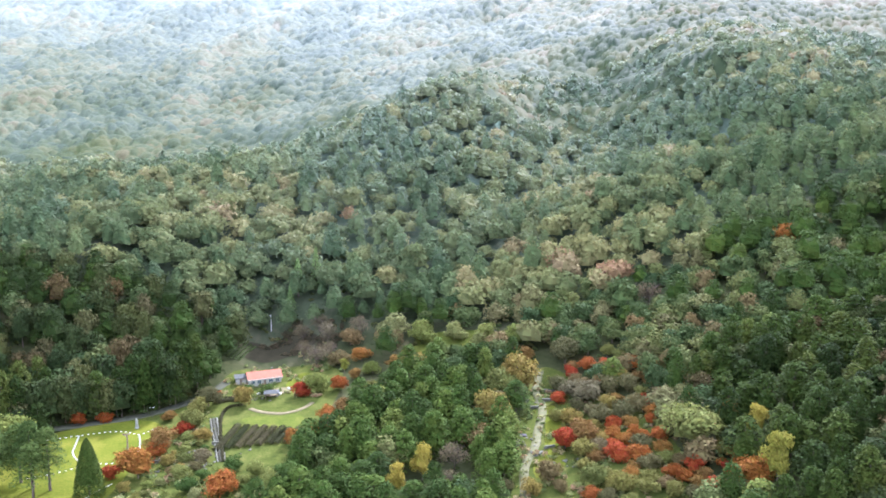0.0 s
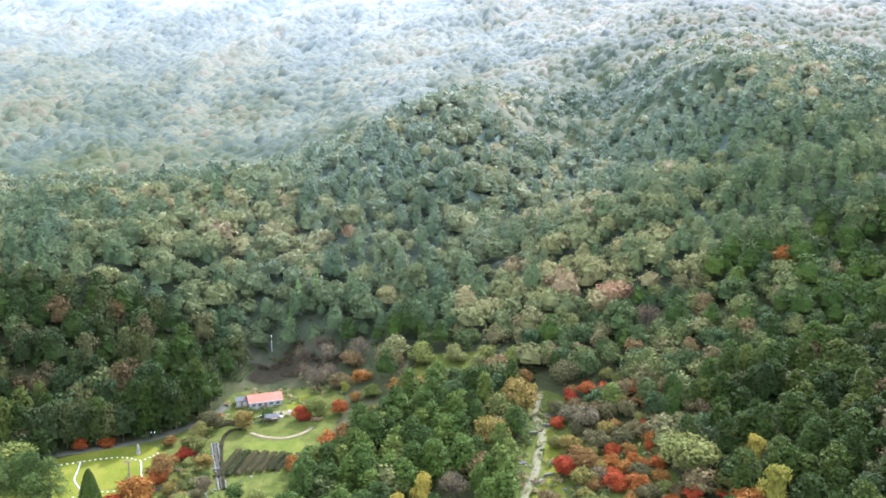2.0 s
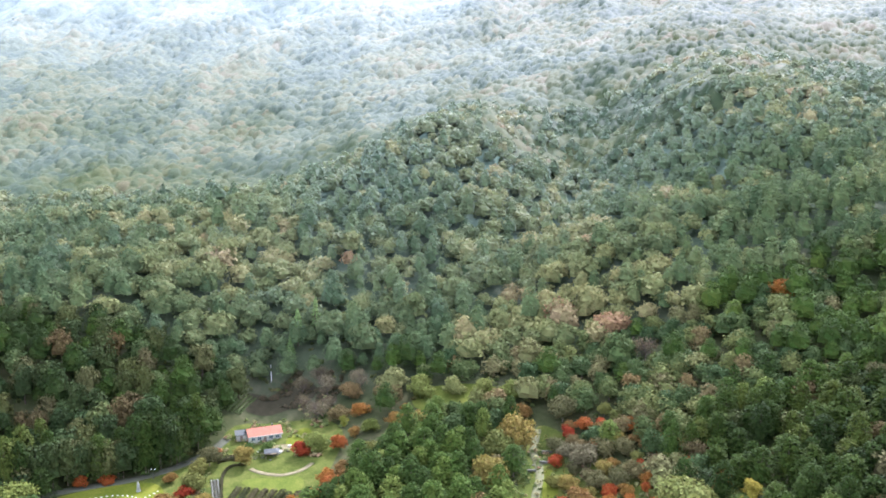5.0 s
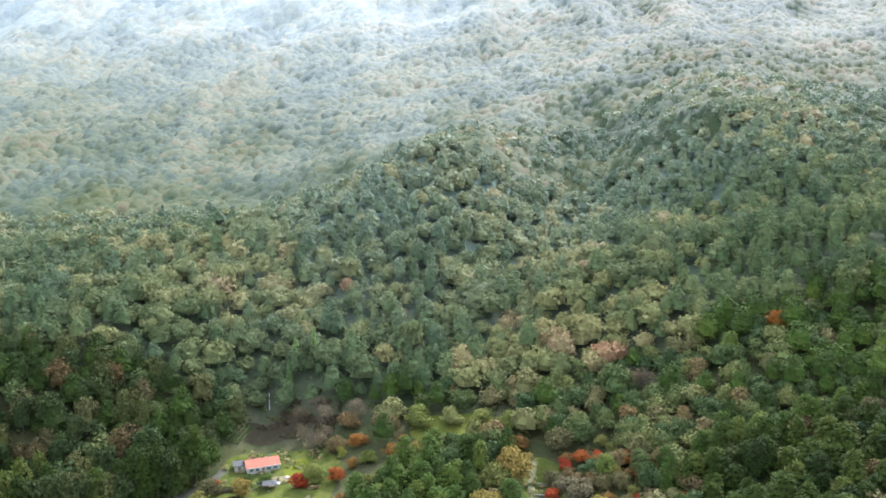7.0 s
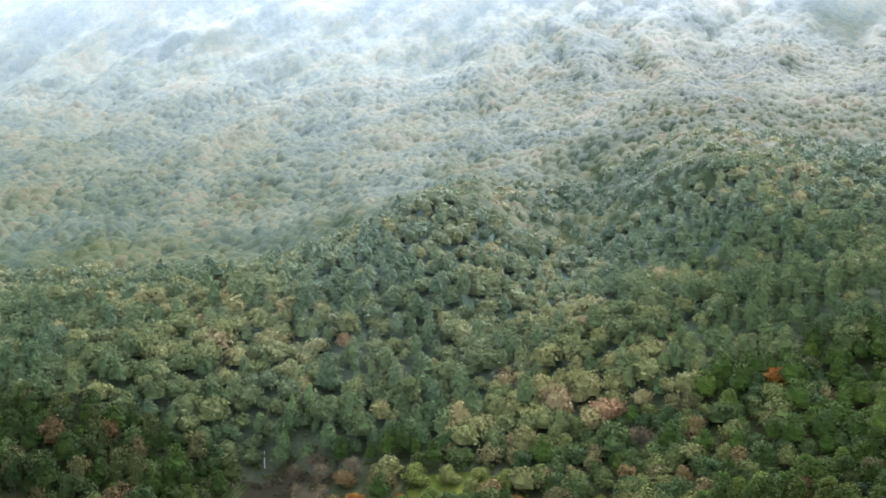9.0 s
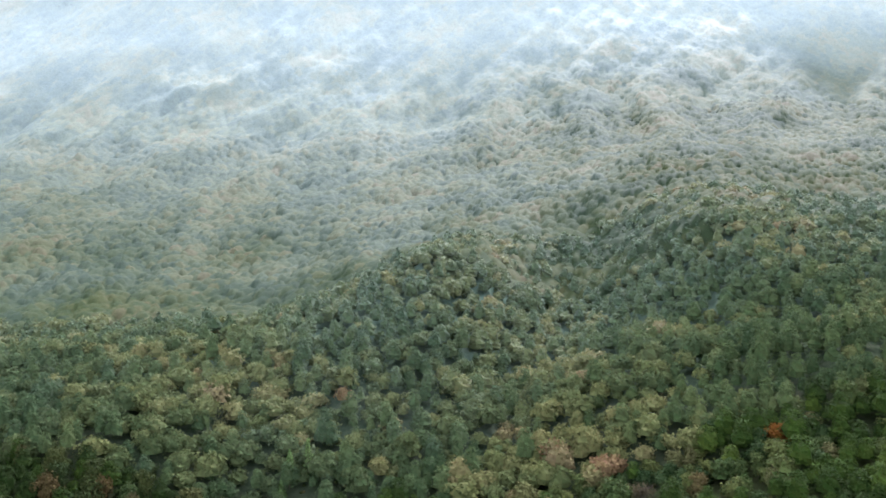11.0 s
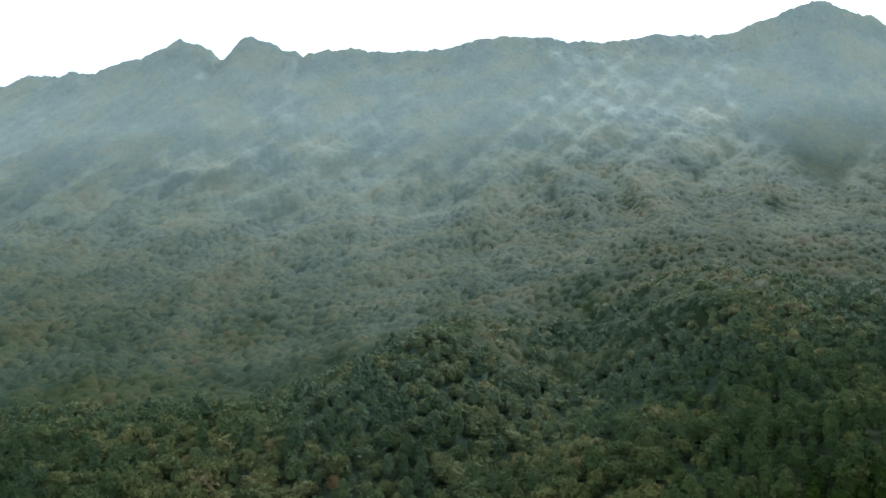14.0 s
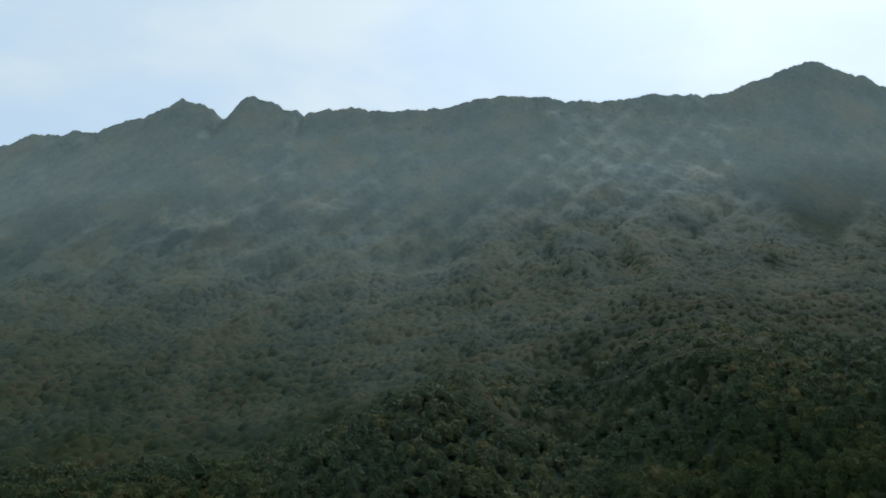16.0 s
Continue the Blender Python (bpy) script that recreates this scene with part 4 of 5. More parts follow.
# ---- pieces made of boxes and lathes ----
def part(name, bm, mat, parent=None, label=""):
    me = bpy.data.meshes.new(name)
    bmesh.ops.recalc_face_normals(bm, faces=bm.faces)
    bm.to_mesh(me)
    bm.free()
    me.materials.append(mat)
    ob = new(name, me)
    ob.parent = parent
    if label:
        ob["label"] = label
    return ob


def box(bm, x0, x1, y0, y1, z0, z1, bev=0.0):
    r = bmesh.ops.create_cube(bm, size=1)
    for v in r["verts"]:
        v.co = (x0 + (v.co.x + 0.5) * (x1 - x0), y0 + (v.co.y + 0.5) * (y1 - y0), z0 + (v.co.z + 0.5) * (z1 - z0))
    if bev:
        e = {e for v in r["verts"] for e in v.link_edges}
        bmesh.ops.bevel(bm, geom=list(e), offset=bev, segments=1, affect="EDGES")
    return bm


def boxed(*a, **k):
    return box(bmesh.new(), *a, **k)


def lathe(profile, sides=12):
    """A lathed shape from (radius, height) pairs."""
    bm = bmesh.new()
    rings = [[bm.verts.new((r * math.cos(6.2832 * s / sides), r * math.sin(6.2832 * s / sides), z)) for s in range(sides)] for r, z in profile]
    for a, b in zip(rings, rings[1:]):
        for s in range(sides):
            bm.faces.new((a[s], a[(s + 1) % sides], b[(s + 1) % sides], b[s]))
    bm.faces.new(rings[0][::-1])
    bm.faces.new(rings[-1])
    return bm


def stone_mesh(seed, a, b, c, mat):
    """An uneven rounded stone."""
    r = np.random.RandomState(seed)
    bm = bmesh.new()
    bmesh.ops.create_icosphere(bm, subdivisions=1, radius=1)
    for v in bm.verts:
        k = r.uniform(0.78, 1.15)
        v.co = (v.co.x * a * k, v.co.y * b * k, max(v.co.z, -0.5) * c * k)
    me = bpy.data.meshes.new("stone")
    bm.to_mesh(me)
    bm.free()
    me.materials.append(mat)
    return me


def empty_at(name, x, y, turn=0.0, lift=0.0):
    ob = new(name)
    ob.matrix_basis = pose(x, y, float(height(x, y)) + lift, 0, 0, turn)
    return ob


# ---- the house ----
house = empty_at("house", -70.3, 316.6, 22, 0.05)
tagged(house, "single-storey white house with a salmon roof", "house")
HW, HD, HH = 6.3, 3.2, 3.0
bm = bmesh.new()
box(bm, -HW, HW, -HD, HD, -1.2, 0.12)
part("plinth", bm, grey_stone, house)
bm = bmesh.new()
OPEN = [(-5.4, -3.9, 0.9, 2.2), (-3.0, -1.5, 0.9, 2.2), (-0.6, 0.5, 0.12, 2.15), (1.4, 3.0, 0.9, 2.2), (4.0, 5.5, 0.9, 2.2)]
edge = -HW
for x0, x1, z0, z1 in OPEN:
    box(bm, edge, x0, -HD, -HD + 0.25, 0.12, HH)
    box(bm, x0, x1, -HD, -HD + 0.25, z1, HH)
    if z0 > 0.2:
        box(bm, x0, x1, -HD, -HD + 0.25, 0.12, z0)
    edge = x1
box(bm, edge, HW, -HD, -HD + 0.25, 0.12, HH)
wall = part("wall", bm, white_paint, house, "white rendered front wall")
part("wall", boxed(-HW, HW, HD - 0.25, HD, 0.12, HH), white_paint, house)
for s in (-1, 1):
    bm = bmesh.new()
    x0, x1 = (-HW, -HW + 0.25) if s < 0 else (HW - 0.25, HW)
    box(bm, x0, x1, -HD + 0.25, HD - 0.25, 0.12, HH)
    v = [bm.verts.new(c) for c in ((x0, -HD, HH), (x0, HD, HH), (x0, 0, HH + 1.7), (x1, -HD, HH), (x1, HD, HH), (x1, 0, HH + 1.7))]
    for q in ((0, 1, 2), (5, 4, 3), (0, 2, 5, 3), (1, 4, 5, 2), (0, 3, 4, 1)):
        bm.faces.new([v[i] for i in q])
    part("gable_wall", bm, white_paint, house)
for x0, x1, z0, z1 in OPEN:
    if z0 < 0.2:
        d = part("door", boxed(x0 + 0.05, x1 - 0.05, -HD + 0.08, -HD + 0.14, z0, z1 - 0.03), timber, house, "dark timber door")
        part("handle", boxed(x1 - 0.22, x1 - 0.15, -HD + 0.02, -HD + 0.08, 1.05, 1.2), steel, d)
        continue
    wdw = part("window", boxed(x0 + 0.08, x1 - 0.08, -HD + 0.1, -HD + 0.13, z0 + 0.08, z1 - 0.08), glass_m, house, "dark glazed window")
    bm = bmesh.new()
    box(bm, x0, x1, -HD + 0.04, -HD + 0.18, z0, z0 + 0.08)
    box(bm, x0, x1, -HD + 0.04, -HD + 0.18, z1 - 0.08, z1)
    for q in (x0, (x0 + x1) / 2 - 0.04, x1 - 0.08):
        box(bm, q, q + 0.08, -HD + 0.04, -HD + 0.18, z0 + 0.08, z1 - 0.08)
    part("frame", bm, white_paint, wdw)
    part("sill", boxed(x0 - 0.1, x1 + 0.1, -HD - 0.12, -HD + 0.02, z0 - 0.1, z0 - 0.02), grey_stone, wdw)
for s in (-1, 1):
    bm = bmesh.new()
    k = 1.7 / HD
    y1, z1 = s * (HD + 0.7), HH - 0.7 * k
    def slab(xa, xb, up, th):
        v = [bm.verts.new(c) for c in ((xa, 0, HH + 1.75 + up), (xb, 0, HH + 1.75 + up), (xb, y1, z1 + 0.05 + up), (xa, y1, z1 + 0.05 + up),
                                       (xa, 0, HH + 1.75 + up - th), (xb, 0, HH + 1.75 + up - th), (xb, y1, z1 + 0.05 + up - th), (xa, y1, z1 + 0.05 + up - th))]
        for q in ((0, 1, 2, 3), (7, 6, 5, 4), (0, 4, 5, 1), (1, 5, 6, 2), (2, 6, 7, 3), (3, 7, 4, 0)):
            bm.faces.new([v[i] for i in q])
    slab(-HW - 0.5, HW + 0.5, 0.14, 0.13)
    for i in range(19):
        x = -HW - 0.4 + i * (2 * HW + 0.8) / 18
        slab(x - 0.05, x + 0.05, 0.2, 0.07)
    roof = part("roof", bm, roof_paint, house, "salmon ribbed sheet roof slope")
    part("fascia", boxed(-HW - 0.5, HW + 0.5, min(y1, y1 + s * 0.08), max(y1, y1 + s * 0.08), z1 - 0.28, z1 + 0.2), white_paint, roof, "white fascia board")
part("chimney", boxed(3.2, 3.8, 0.6, 1.2, HH + 1.0, HH + 2.5, bev=0.04), grey_stone, house)
for x in (-6.0, -3.4, 0.9, 3.5, 6.0):
    part("porch_post", boxed(x - 0.08, x + 0.08, -HD - 0.65, -HD - 0.49, 0.0, HH - 0.42), white_paint, house)
part("porch_floor", boxed(-HW, HW, -HD - 1.1, -HD, -0.9, 0.06), concrete, house)

annex = empty_at("annex", -79.2, 316.0, 17, 0.05)
tagged(annex, "low white annex with a flat pale roof", "shed")
part("wall", boxed(-1.9, 1.9, -2.4, 2.4, -1.0, 2.3), white_paint, annex)
part("roof", boxed(-2.4, 2.4, -2.9, 2.9, 2.3, 2.5, bev=0.03), grey_sheet, annex)
part("door", boxed(-0.5, 0.5, -2.46, -2.4, 0.0, 2.0), timber, annex)

shelter = empty_at("garden_shelter", -64.0, 300.5, 12, 0.1)
tagged(shelter, "open shelter with a grey hipped sheet roof", "shelter")
for sx in (-2.2, 2.2):
    for sy in (-1.5, 1.5):
        part("post", boxed(sx - 0.08, sx + 0.08, sy - 0.08, sy + 0.08, -0.6, 2.2), timber, shelter)
bm = bmesh.new()
lo = [bm.verts.new(c) for c in ((-2.9, -2.2, 2.15), (2.9, -2.2, 2.15), (2.9, 2.2, 2.15), (-2.9, 2.2, 2.15))]
hi = [bm.verts.new(c) for c in ((-1.3, 0, 3.0), (1.3, 0, 3.0))]
for q in ((lo[0], lo[1], hi[1], hi[0]), (lo[1], lo[2], hi[1]), (lo[2], lo[3], hi[0], hi[1]), (lo[3], lo[0], hi[0]), tuple(lo[::-1])):
    bm.faces.new(q)
part("roof", bm, grey_sheet, shelter, "grey sheet roof")
part("bench", boxed(-1.8, 1.8, 0.7, 1.2, 0.35, 0.45), timber, shelter)

for x, y, wx in ((-69.5, 305.5, 1.6), (-66.0, 306.0, 1.3), (-61.5, 303.5, 1.5), (-58.5, 307.5, 1.2)):
    ob = new("garden_rock", stone_mesh(int(wx * 10 - x), wx, 0.9, 0.8, white_stone))
    ob.matrix_basis = pose(x, y, float(height(x, y)) + 0.2, 0, 0, x * 7)
    tagged(ob, "pale rounded rock in the house garden", "rock", "rocks before the house")


# ---- furniture of the lawn ----
def lamp_post(x, y):
    ob = empty_at("street_lamp", x, y)
    tagged(ob, "dark lamp post with two white globes", "lamp", "lamps along the lane")
    part("pole", lathe([(0.16, -0.3), (0.16, 0.3), (0.08, 0.4), (0.06, 3.6)]), dark_stone, ob)
    part("arm", boxed(-0.6, 0.6, -0.04, 0.04, 3.5, 3.58), dark_stone, ob)
    for s in (-0.6, 0.6):
        bm = bmesh.new()
        bmesh.ops.create_icosphere(bm, subdivisions=2, radius=0.2, matrix=Matrix.Translation((s, 0, 3.84)))
        part("globe", bm, globe_m, ob, "white glass globe")


lamp_post(-103.1, 284.0)
statue = empty_at("statue", -105.3, 275.0)
me = part("statue", lathe([(0.75, -0.3), (0.75, 0.55), (0.6, 0.6), (0.55, 1.3), (0.42, 1.35), (0.5, 1.6), (0.42, 2.2), (0.5, 2.7), (0.3, 3.0), (0.2, 3.1), (0.27, 3.3), (0.2, 3.55), (0.05, 3.65)], 14), pale_stone).data
bpy.data.objects.remove(bpy.data.objects[statue.name])
statue = [o for o in scene.objects if o.data == me][0]
statue.name = "statue"
statue.matrix_basis = pose(-105.3, 275.0, float(height(-105.3, 275.0)) + 0.15)
tagged(statue, "pale stone statue on a round base", "statue")

frame_post = empty_at("wooden_post", -101.8, 257.0, 10, 0.1)
tagged(frame_post, "tall dark timber post with a forked head", "wooden post")
part("post", lathe([(0.26, -0.4), (0.22, 3.0), (0.17, 6.2)]), timber, frame_post)
part("crossbar", boxed(-1.5, 0.9, -0.14, 0.14, 6.0, 6.35, bev=0.04), timber, frame_post)
bm = bmesh.new()
box(bm, -0.12, 0.12, -0.12, 0.12, 0, 2.6)
bmesh.ops.transform(bm, matrix=pose(-1.25, 0, -0.2, 0, 25, 0), verts=bm.verts)
part("brace", bm, timber, frame_post)
bm = bmesh.new()
box(bm, -0.1, 0.1, -0.1, 0.1, 0, 1.4)
bmesh.ops.transform(bm, matrix=pose(0, 0, 5.1, 0, -42, 0), verts=bm.verts)
part("brace", bm, timber, frame_post)

pole = empty_at("utility_pole", -76.0, 361.0)
tagged(pole, "thin pale utility pole at the wood's edge", "pole")
part("shaft", lathe([(0.17, -0.5), (0.11, 7.6)], 10), steel, pole)
part("crossarm", boxed(-0.5, 0.1, -0.04, 0.04, 7.3, 7.38), steel, pole)

table = empty_at("stone_table", 25.2, 255.0, 8, 0.5)
tagged(table, "dark stone table on a rocky mound", "stone table")
part("top", boxed(-1.6, 1.6, -0.9, 0.9, 1.5, 1.85, bev=0.06), dark_stone, table)
part("pedestal", lathe([(0.75, -0.9), (0.6, 0.2), (0.42, 0.9), (0.6, 1.5)]), dark_stone, table)


def low_wall(x, y, turn, length, h=0.9):
    """A garden wall of laid stones under one flat cap."""
    ob = empty_at("low_stone_wall", x, y, turn)
    tagged(ob, "low pale retaining wall of laid stones", "wall", "low garden walls")
    r = np.random.RandomState(int(abs(x) * 10))
    for row in range(2):
        q = -length / 2
        while q < length / 2 - 0.2:
            wd = min(r.uniform(0.6, 1.1), length / 2 - q)
            part("stone", boxed(q, q + wd - 0.04, -0.25 - r.uniform(0, 0.05), 0.25, -0.5 + row * (h + 0.5) / 2, -0.04 - 0.5 + (row + 1) * (h + 0.5) / 2, bev=0.03), grey_stone, ob)
            q += wd
    part("cap", boxed(-length / 2 - 0.1, length / 2 + 0.1, -0.34, 0.3, h - 0.04, h + 0.12, bev=0.03), grey_stone, ob)


for a in ((38.2, 288.5, -8, 4), (36.5, 281.5, -10, 3.5), (31.5, 277.0, 5, 3), (33.5, 249.5, 18, 3.5), (-74, 262, 5, 4), (-88, 250, 12, 6), (-79, 246, 5, 5)):
    low_wall(*a)

# stepping stones in the lawn
step_a = stone_mesh(3, 0.54, 0.36, 0.22, white_stone)
step_b = stone_mesh(4, 0.48, 0.40, 0.2, white_stone)
for label, line, gap in (("curved row of white stepping stones in the lawn", [(-131, 264.5), (-121, 269), (-111.4, 272.2), (-106, 271.3), (-102.3, 269), (-98, 276.5)], 1.75),
                         ("close row of white stepping stones in the lawn", [(-102.3, 269), (-100, 263), (-98, 257)], 1.0),
                         ("close row of white stepping stones in the lawn", [(-122.3, 268), (-120.5, 261), (-119.4, 255.5), (-114.8, 250)], 0.9),
                         ("row of white stepping stones in the lawn", [(-127, 238), (-118.2, 242), (-111, 249), (-104, 248.5), (-100, 252)], 1.75),
                         ("row of white stepping stones at the lawn's end", [(-104, 222), (-103.5, 229), (-99, 236)], 1.0)):
    row = new("stepping_stones")
    x, y, a = along(line, gap)
    row.location = (x[0], y[0], float(height(x[0], y[0])))
    tagged(row, label, "stepping stones")
    for i, (px, py, pa) in enumerate(zip(x, y, a)):
        st = new("stone", step_a if i % 2 else step_b)
        st.parent = row
        st.matrix_basis = Matrix.Translation(-row.location) @ pose(px, py, float(height(px, py)) + 0.25, 0, 0, math.degrees(pa) + rng.uniform(-12, 12))

# stone steps down through the garden
stairs = new("stone_steps")
x, y, a = along([(-81, 283), (-78.5, 275), (-75.8, 267), (-72.5, 258), (-69.5, 249)], 1.05)
stairs.location = (x[0], y[0], float(height(x[0], y[0])))
tagged(stairs, "long flight of white stone steps with kerb stones", "steps")
slab_me = [stone_mesh(20 + i, 0.36, 0.60, 0.2, grey_stone) for i in range(3)]
kerb_me = [stone_mesh(30 + i, 0.42, 0.32, 0.34, pale_stone) for i in range(3)]
for i, (px, py, pa) in enumerate(zip(x, y, a)):
    for off, mm, nm in ((0, slab_me, "step"), (1.05, kerb_me, "kerb_stone"), (-1.05, kerb_me, "kerb_stone")):
        st = new(nm, mm[i % 3])
        off = off * rng.uniform(0.82, 1.18)
        qx, qy = px - math.sin(pa) * off, py + math.cos(pa) * off
        st.parent = stairs
        st.matrix_basis = Matrix.Translation(-stairs.location) @ pose(qx, qy, float(height(qx, qy)) + 0.42, 0, 0, math.degrees(pa) + rng.uniform(-10, 10))


# ---- hedges ----
hedge_leaf = leaf_material("hedge_leaves", [(0.0, (0.013, 0.016, 0.005)), (0.5, (0.021, 0.021, 0.008)), (1.0, (0.030, 0.026, 0.011))], "object", 0.2)


crop_leaf = leaf_material("vegetable_leaves", [(0.0, (0.028, 0.042, 0.012)), (1.0, (0.040, 0.054, 0.016))], "object", 0.2)


def hedge(line, width, h, label, group, leaf=None):
    """A clipped hedge along a line: leaf sprays over a rounded bank."""
    x, y, a = along(line, 0.4)
    n = int(len(x) * 34)
    i = rng.randint(0, len(x), n)
    th = rng.uniform(0, math.pi, n)
    off, up = np.cos(th) * width / 2, np.sin(th) ** 0.6 * h
    px, py = x[i] - np.sin(a[i]) * off + rng.normal(size=n) * 0.1, y[i] + np.cos(a[i]) * off + rng.normal(size=n) * 0.1
    pz = height(px, py) + up - 0.05
    nor = np.stack([-np.sin(a[i]) * np.cos(th), np.cos(a[i]) * np.cos(th), np.sin(th)], 1)
    q = leaf_sprays(np.stack([px, py, pz], 1), nor + rng.normal(size=(n, 3)) * 0.3, 0.24, rng, 1.0, nor)
    ob = new("hedge", mesh_from("hedge", q[:, :3], facets(n), leaf or hedge_leaf, False, q[:, 3:]))
    return tagged(ob, label, "hedge", group)


for i in range(6):
    x0 = -73.5 + i * 3.3
    hedge([(x0, 257 + i * 0.4), (x0 + 1.2, 264 + i * 0.5), (x0 + 2.8, 276 - i * 0.9)], 2.4, 1.25, "clipped brownish-green tea hedge row", "hedge rows on the slope")
for i in range(3):
    x0 = -54.5 + i * 3.2
    hedge([(x0, 259), (x0 + 1.4, 265), (x0 + 2.6, 270)], 2.3, 1.2, "clipped brownish-green tea hedge row", "hedge rows on the slope")
hedge([(-69, 249), (-73, 262), (-77, 276), (-79.5, 288), (-78, 294), (-74, 294.5)], 0.9, 0.9, "narrow clipped hedge that curls at its end", "garden hedges")
hedge([(-84, 297), (-80, 300), (-75, 299)], 3.0, 1.3, "broad low clipped hedge", "garden hedges")
for i in range(6):
    x0 = -92 + i * 1.6
    hedge([(x0, 333), (x0 + 3.5, 349)], 0.7, 0.6, "row of leafy vegetables in the field", "vegetable rows", crop_leaf)


# ---- garden trees ----
def family(name, tones, shapes, label, category, group, n=1850, size=0.255, translucent=0.3, limbs=5):
    """Three kinds of one garden tree, a metre in crown radius each, to be scaled when planted."""
    leaf = leaf_material(name + "_leaves", [(q, tuple(0.62 * v for v in col)) for q, col in tones], "object", translucent)
    out = []
    for h in shapes:
        c = broad_crown(rng, n, 4.0, 4.0 * h, 4.0 * h * 0.08, size, 0.64)
        out.append(tree_thing(name, rng, c, leaf, 4.0 * h, 4.0, limbs, False, label, category, group, 0.5))
    return out


FAMILIES = (
    (family("maple_tree", [(0.0, (0.17, 0.026, 0.010)), (0.5, (0.20, 0.046, 0.012)), (1.0, (0.19, 0.070, 0.014))], (1.5, 1.7, 1.4), "round maple in bright red autumn leaf", "maple", "red maples"), RED),
    (family("orange_maple", [(0.0, (0.18, 0.054, 0.012)), (0.4, (0.18, 0.078, 0.014)), (0.7, (0.14, 0.084, 0.018)), (1.0, (0.11, 0.066, 0.020))], (1.5, 1.7, 1.4), "round maple in orange autumn leaf", "maple", "orange maples"), ORANGE),
    (family("olive_tree", [(0.0, (0.075, 0.088, 0.020)), (0.5, (0.12, 0.112, 0.024)), (1.0, (0.16, 0.118, 0.025))], (1.6, 1.8, 1.5), "small round tree turning olive and gold", "tree", "turning garden trees"), OLIVE),
    (family("brown_tree", [(0.0, (0.062, 0.062, 0.022)), (0.4, (0.080, 0.074, 0.026)), (0.75, (0.110, 0.078, 0.028)), (1.0, (0.088, 0.082, 0.040))], (1.5, 1.7, 1.4), "dense small tree in dull olive-brown leaf", "tree", "brown garden trees", 1900, 0.24), BROWN),
    (family("pale_tree", [(0.0, (0.095, 0.115, 0.022)), (0.6, (0.118, 0.132, 0.030)), (1.0, (0.13, 0.138, 0.046))], (1.6, 1.8, 1.5), "round tree with pale yellow-green leaves", "tree", "pale garden trees", 2200, 0.23), PALE),
    (family("yellow_tree", [(0.0, (0.13, 0.14, 0.02)), (0.5, (0.17, 0.16, 0.022)), (1.0, (0.22, 0.18, 0.025))], (3.2, 3.0, 2.8), "upright tree in yellow-green autumn leaf", "tree", "yellow garden trees"), YELLOW),
    (family("round_pine", [(0.0, (0.035, 0.062, 0.012)), (0.5, (0.05, 0.082, 0.016)), (1.0, (0.075, 0.10, 0.02))], (1.8, 2.0, 1.7), "rounded dark green garden pine", "pine", "garden pines"), DARK),
)
for kinds, places in FAMILIES:
    for x, y, r in places:
        plant(kinds, x, y, r * (0.95 if places is YELLOW else 1.4) / 4.0, r * 1.25 / 4.0 * rng.uniform(0.92, 1.1))

# a thicket of smaller trees fills the slope between the maples
r = np.random.RandomState(90)
stand = [tuple(q) for q in SET]
FILL = [(41, 215), (41, 236), (44, 262), (44, 300), (64, 300), (92, 268), (92, 240), (84, 213)]
for i in range(1500):
    x, y, rad = r.uniform(40, 94), r.uniform(211, 304), r.uniform(2.2, 3.6)
    if inside(x, y, FILL) and all(math.hypot(x - a, y - b) > (rad + c) * 0.82 for a, b, c in stand):
        stand.append((x, y, rad))
        k = r.choice([0, 1, 1, 1, 2, 2, 3, 3])
        plant(FAMILIES[k][0], x, y, rad * 1.25 / 4.0, rad * 1.1 / 4.0)
GLADE = [(-96, 224), (-92, 244), (-86, 262), (-82, 286), (-79, 286), (-76, 262), (-70, 246), (-48, 228), (-50, 222)]
for i in range(700):
    x, y, rad = r.uniform(-97, -46), r.uniform(222, 290), r.uniform(1.4, 2.4)
    if inside(x, y, GLADE) and all(math.hypot(x - a, y - b) > (rad + c) * 1.05 for a, b, c in stand) and abs(x + 81 - (283 - y) * 0.335) > 3.2:
        stand.append((x, y, rad))
        plant(FAMILIES[r.choice([2, 2, 4, 4, 3, 6])][0], x, y, rad * 1.25 / 4.0, rad * 1.1 / 4.0)

# trees in shaded tones close behind the lane: their shade reaches the lawn
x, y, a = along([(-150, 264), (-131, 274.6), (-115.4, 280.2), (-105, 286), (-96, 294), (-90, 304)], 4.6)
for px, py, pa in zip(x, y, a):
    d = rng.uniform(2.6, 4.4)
    plant(shaded_broads if rng.uniform() < 0.6 else shaded_pines, px - math.sin(pa) * d, py + math.cos(pa) * d, rng.uniform(0.95, 1.2), rng.uniform(1.5, 1.85))

# half-bare trees: fine twigs with a thin veil of brown leaves
leaf_dry = leaf_material("dry_leaves", [(0.0, (0.042, 0.037, 0.018)), (0.6, (0.058, 0.048, 0.023)), (1.0, (0.066, 0.057, 0.030))], "object", 0.2)
bare_kinds = []
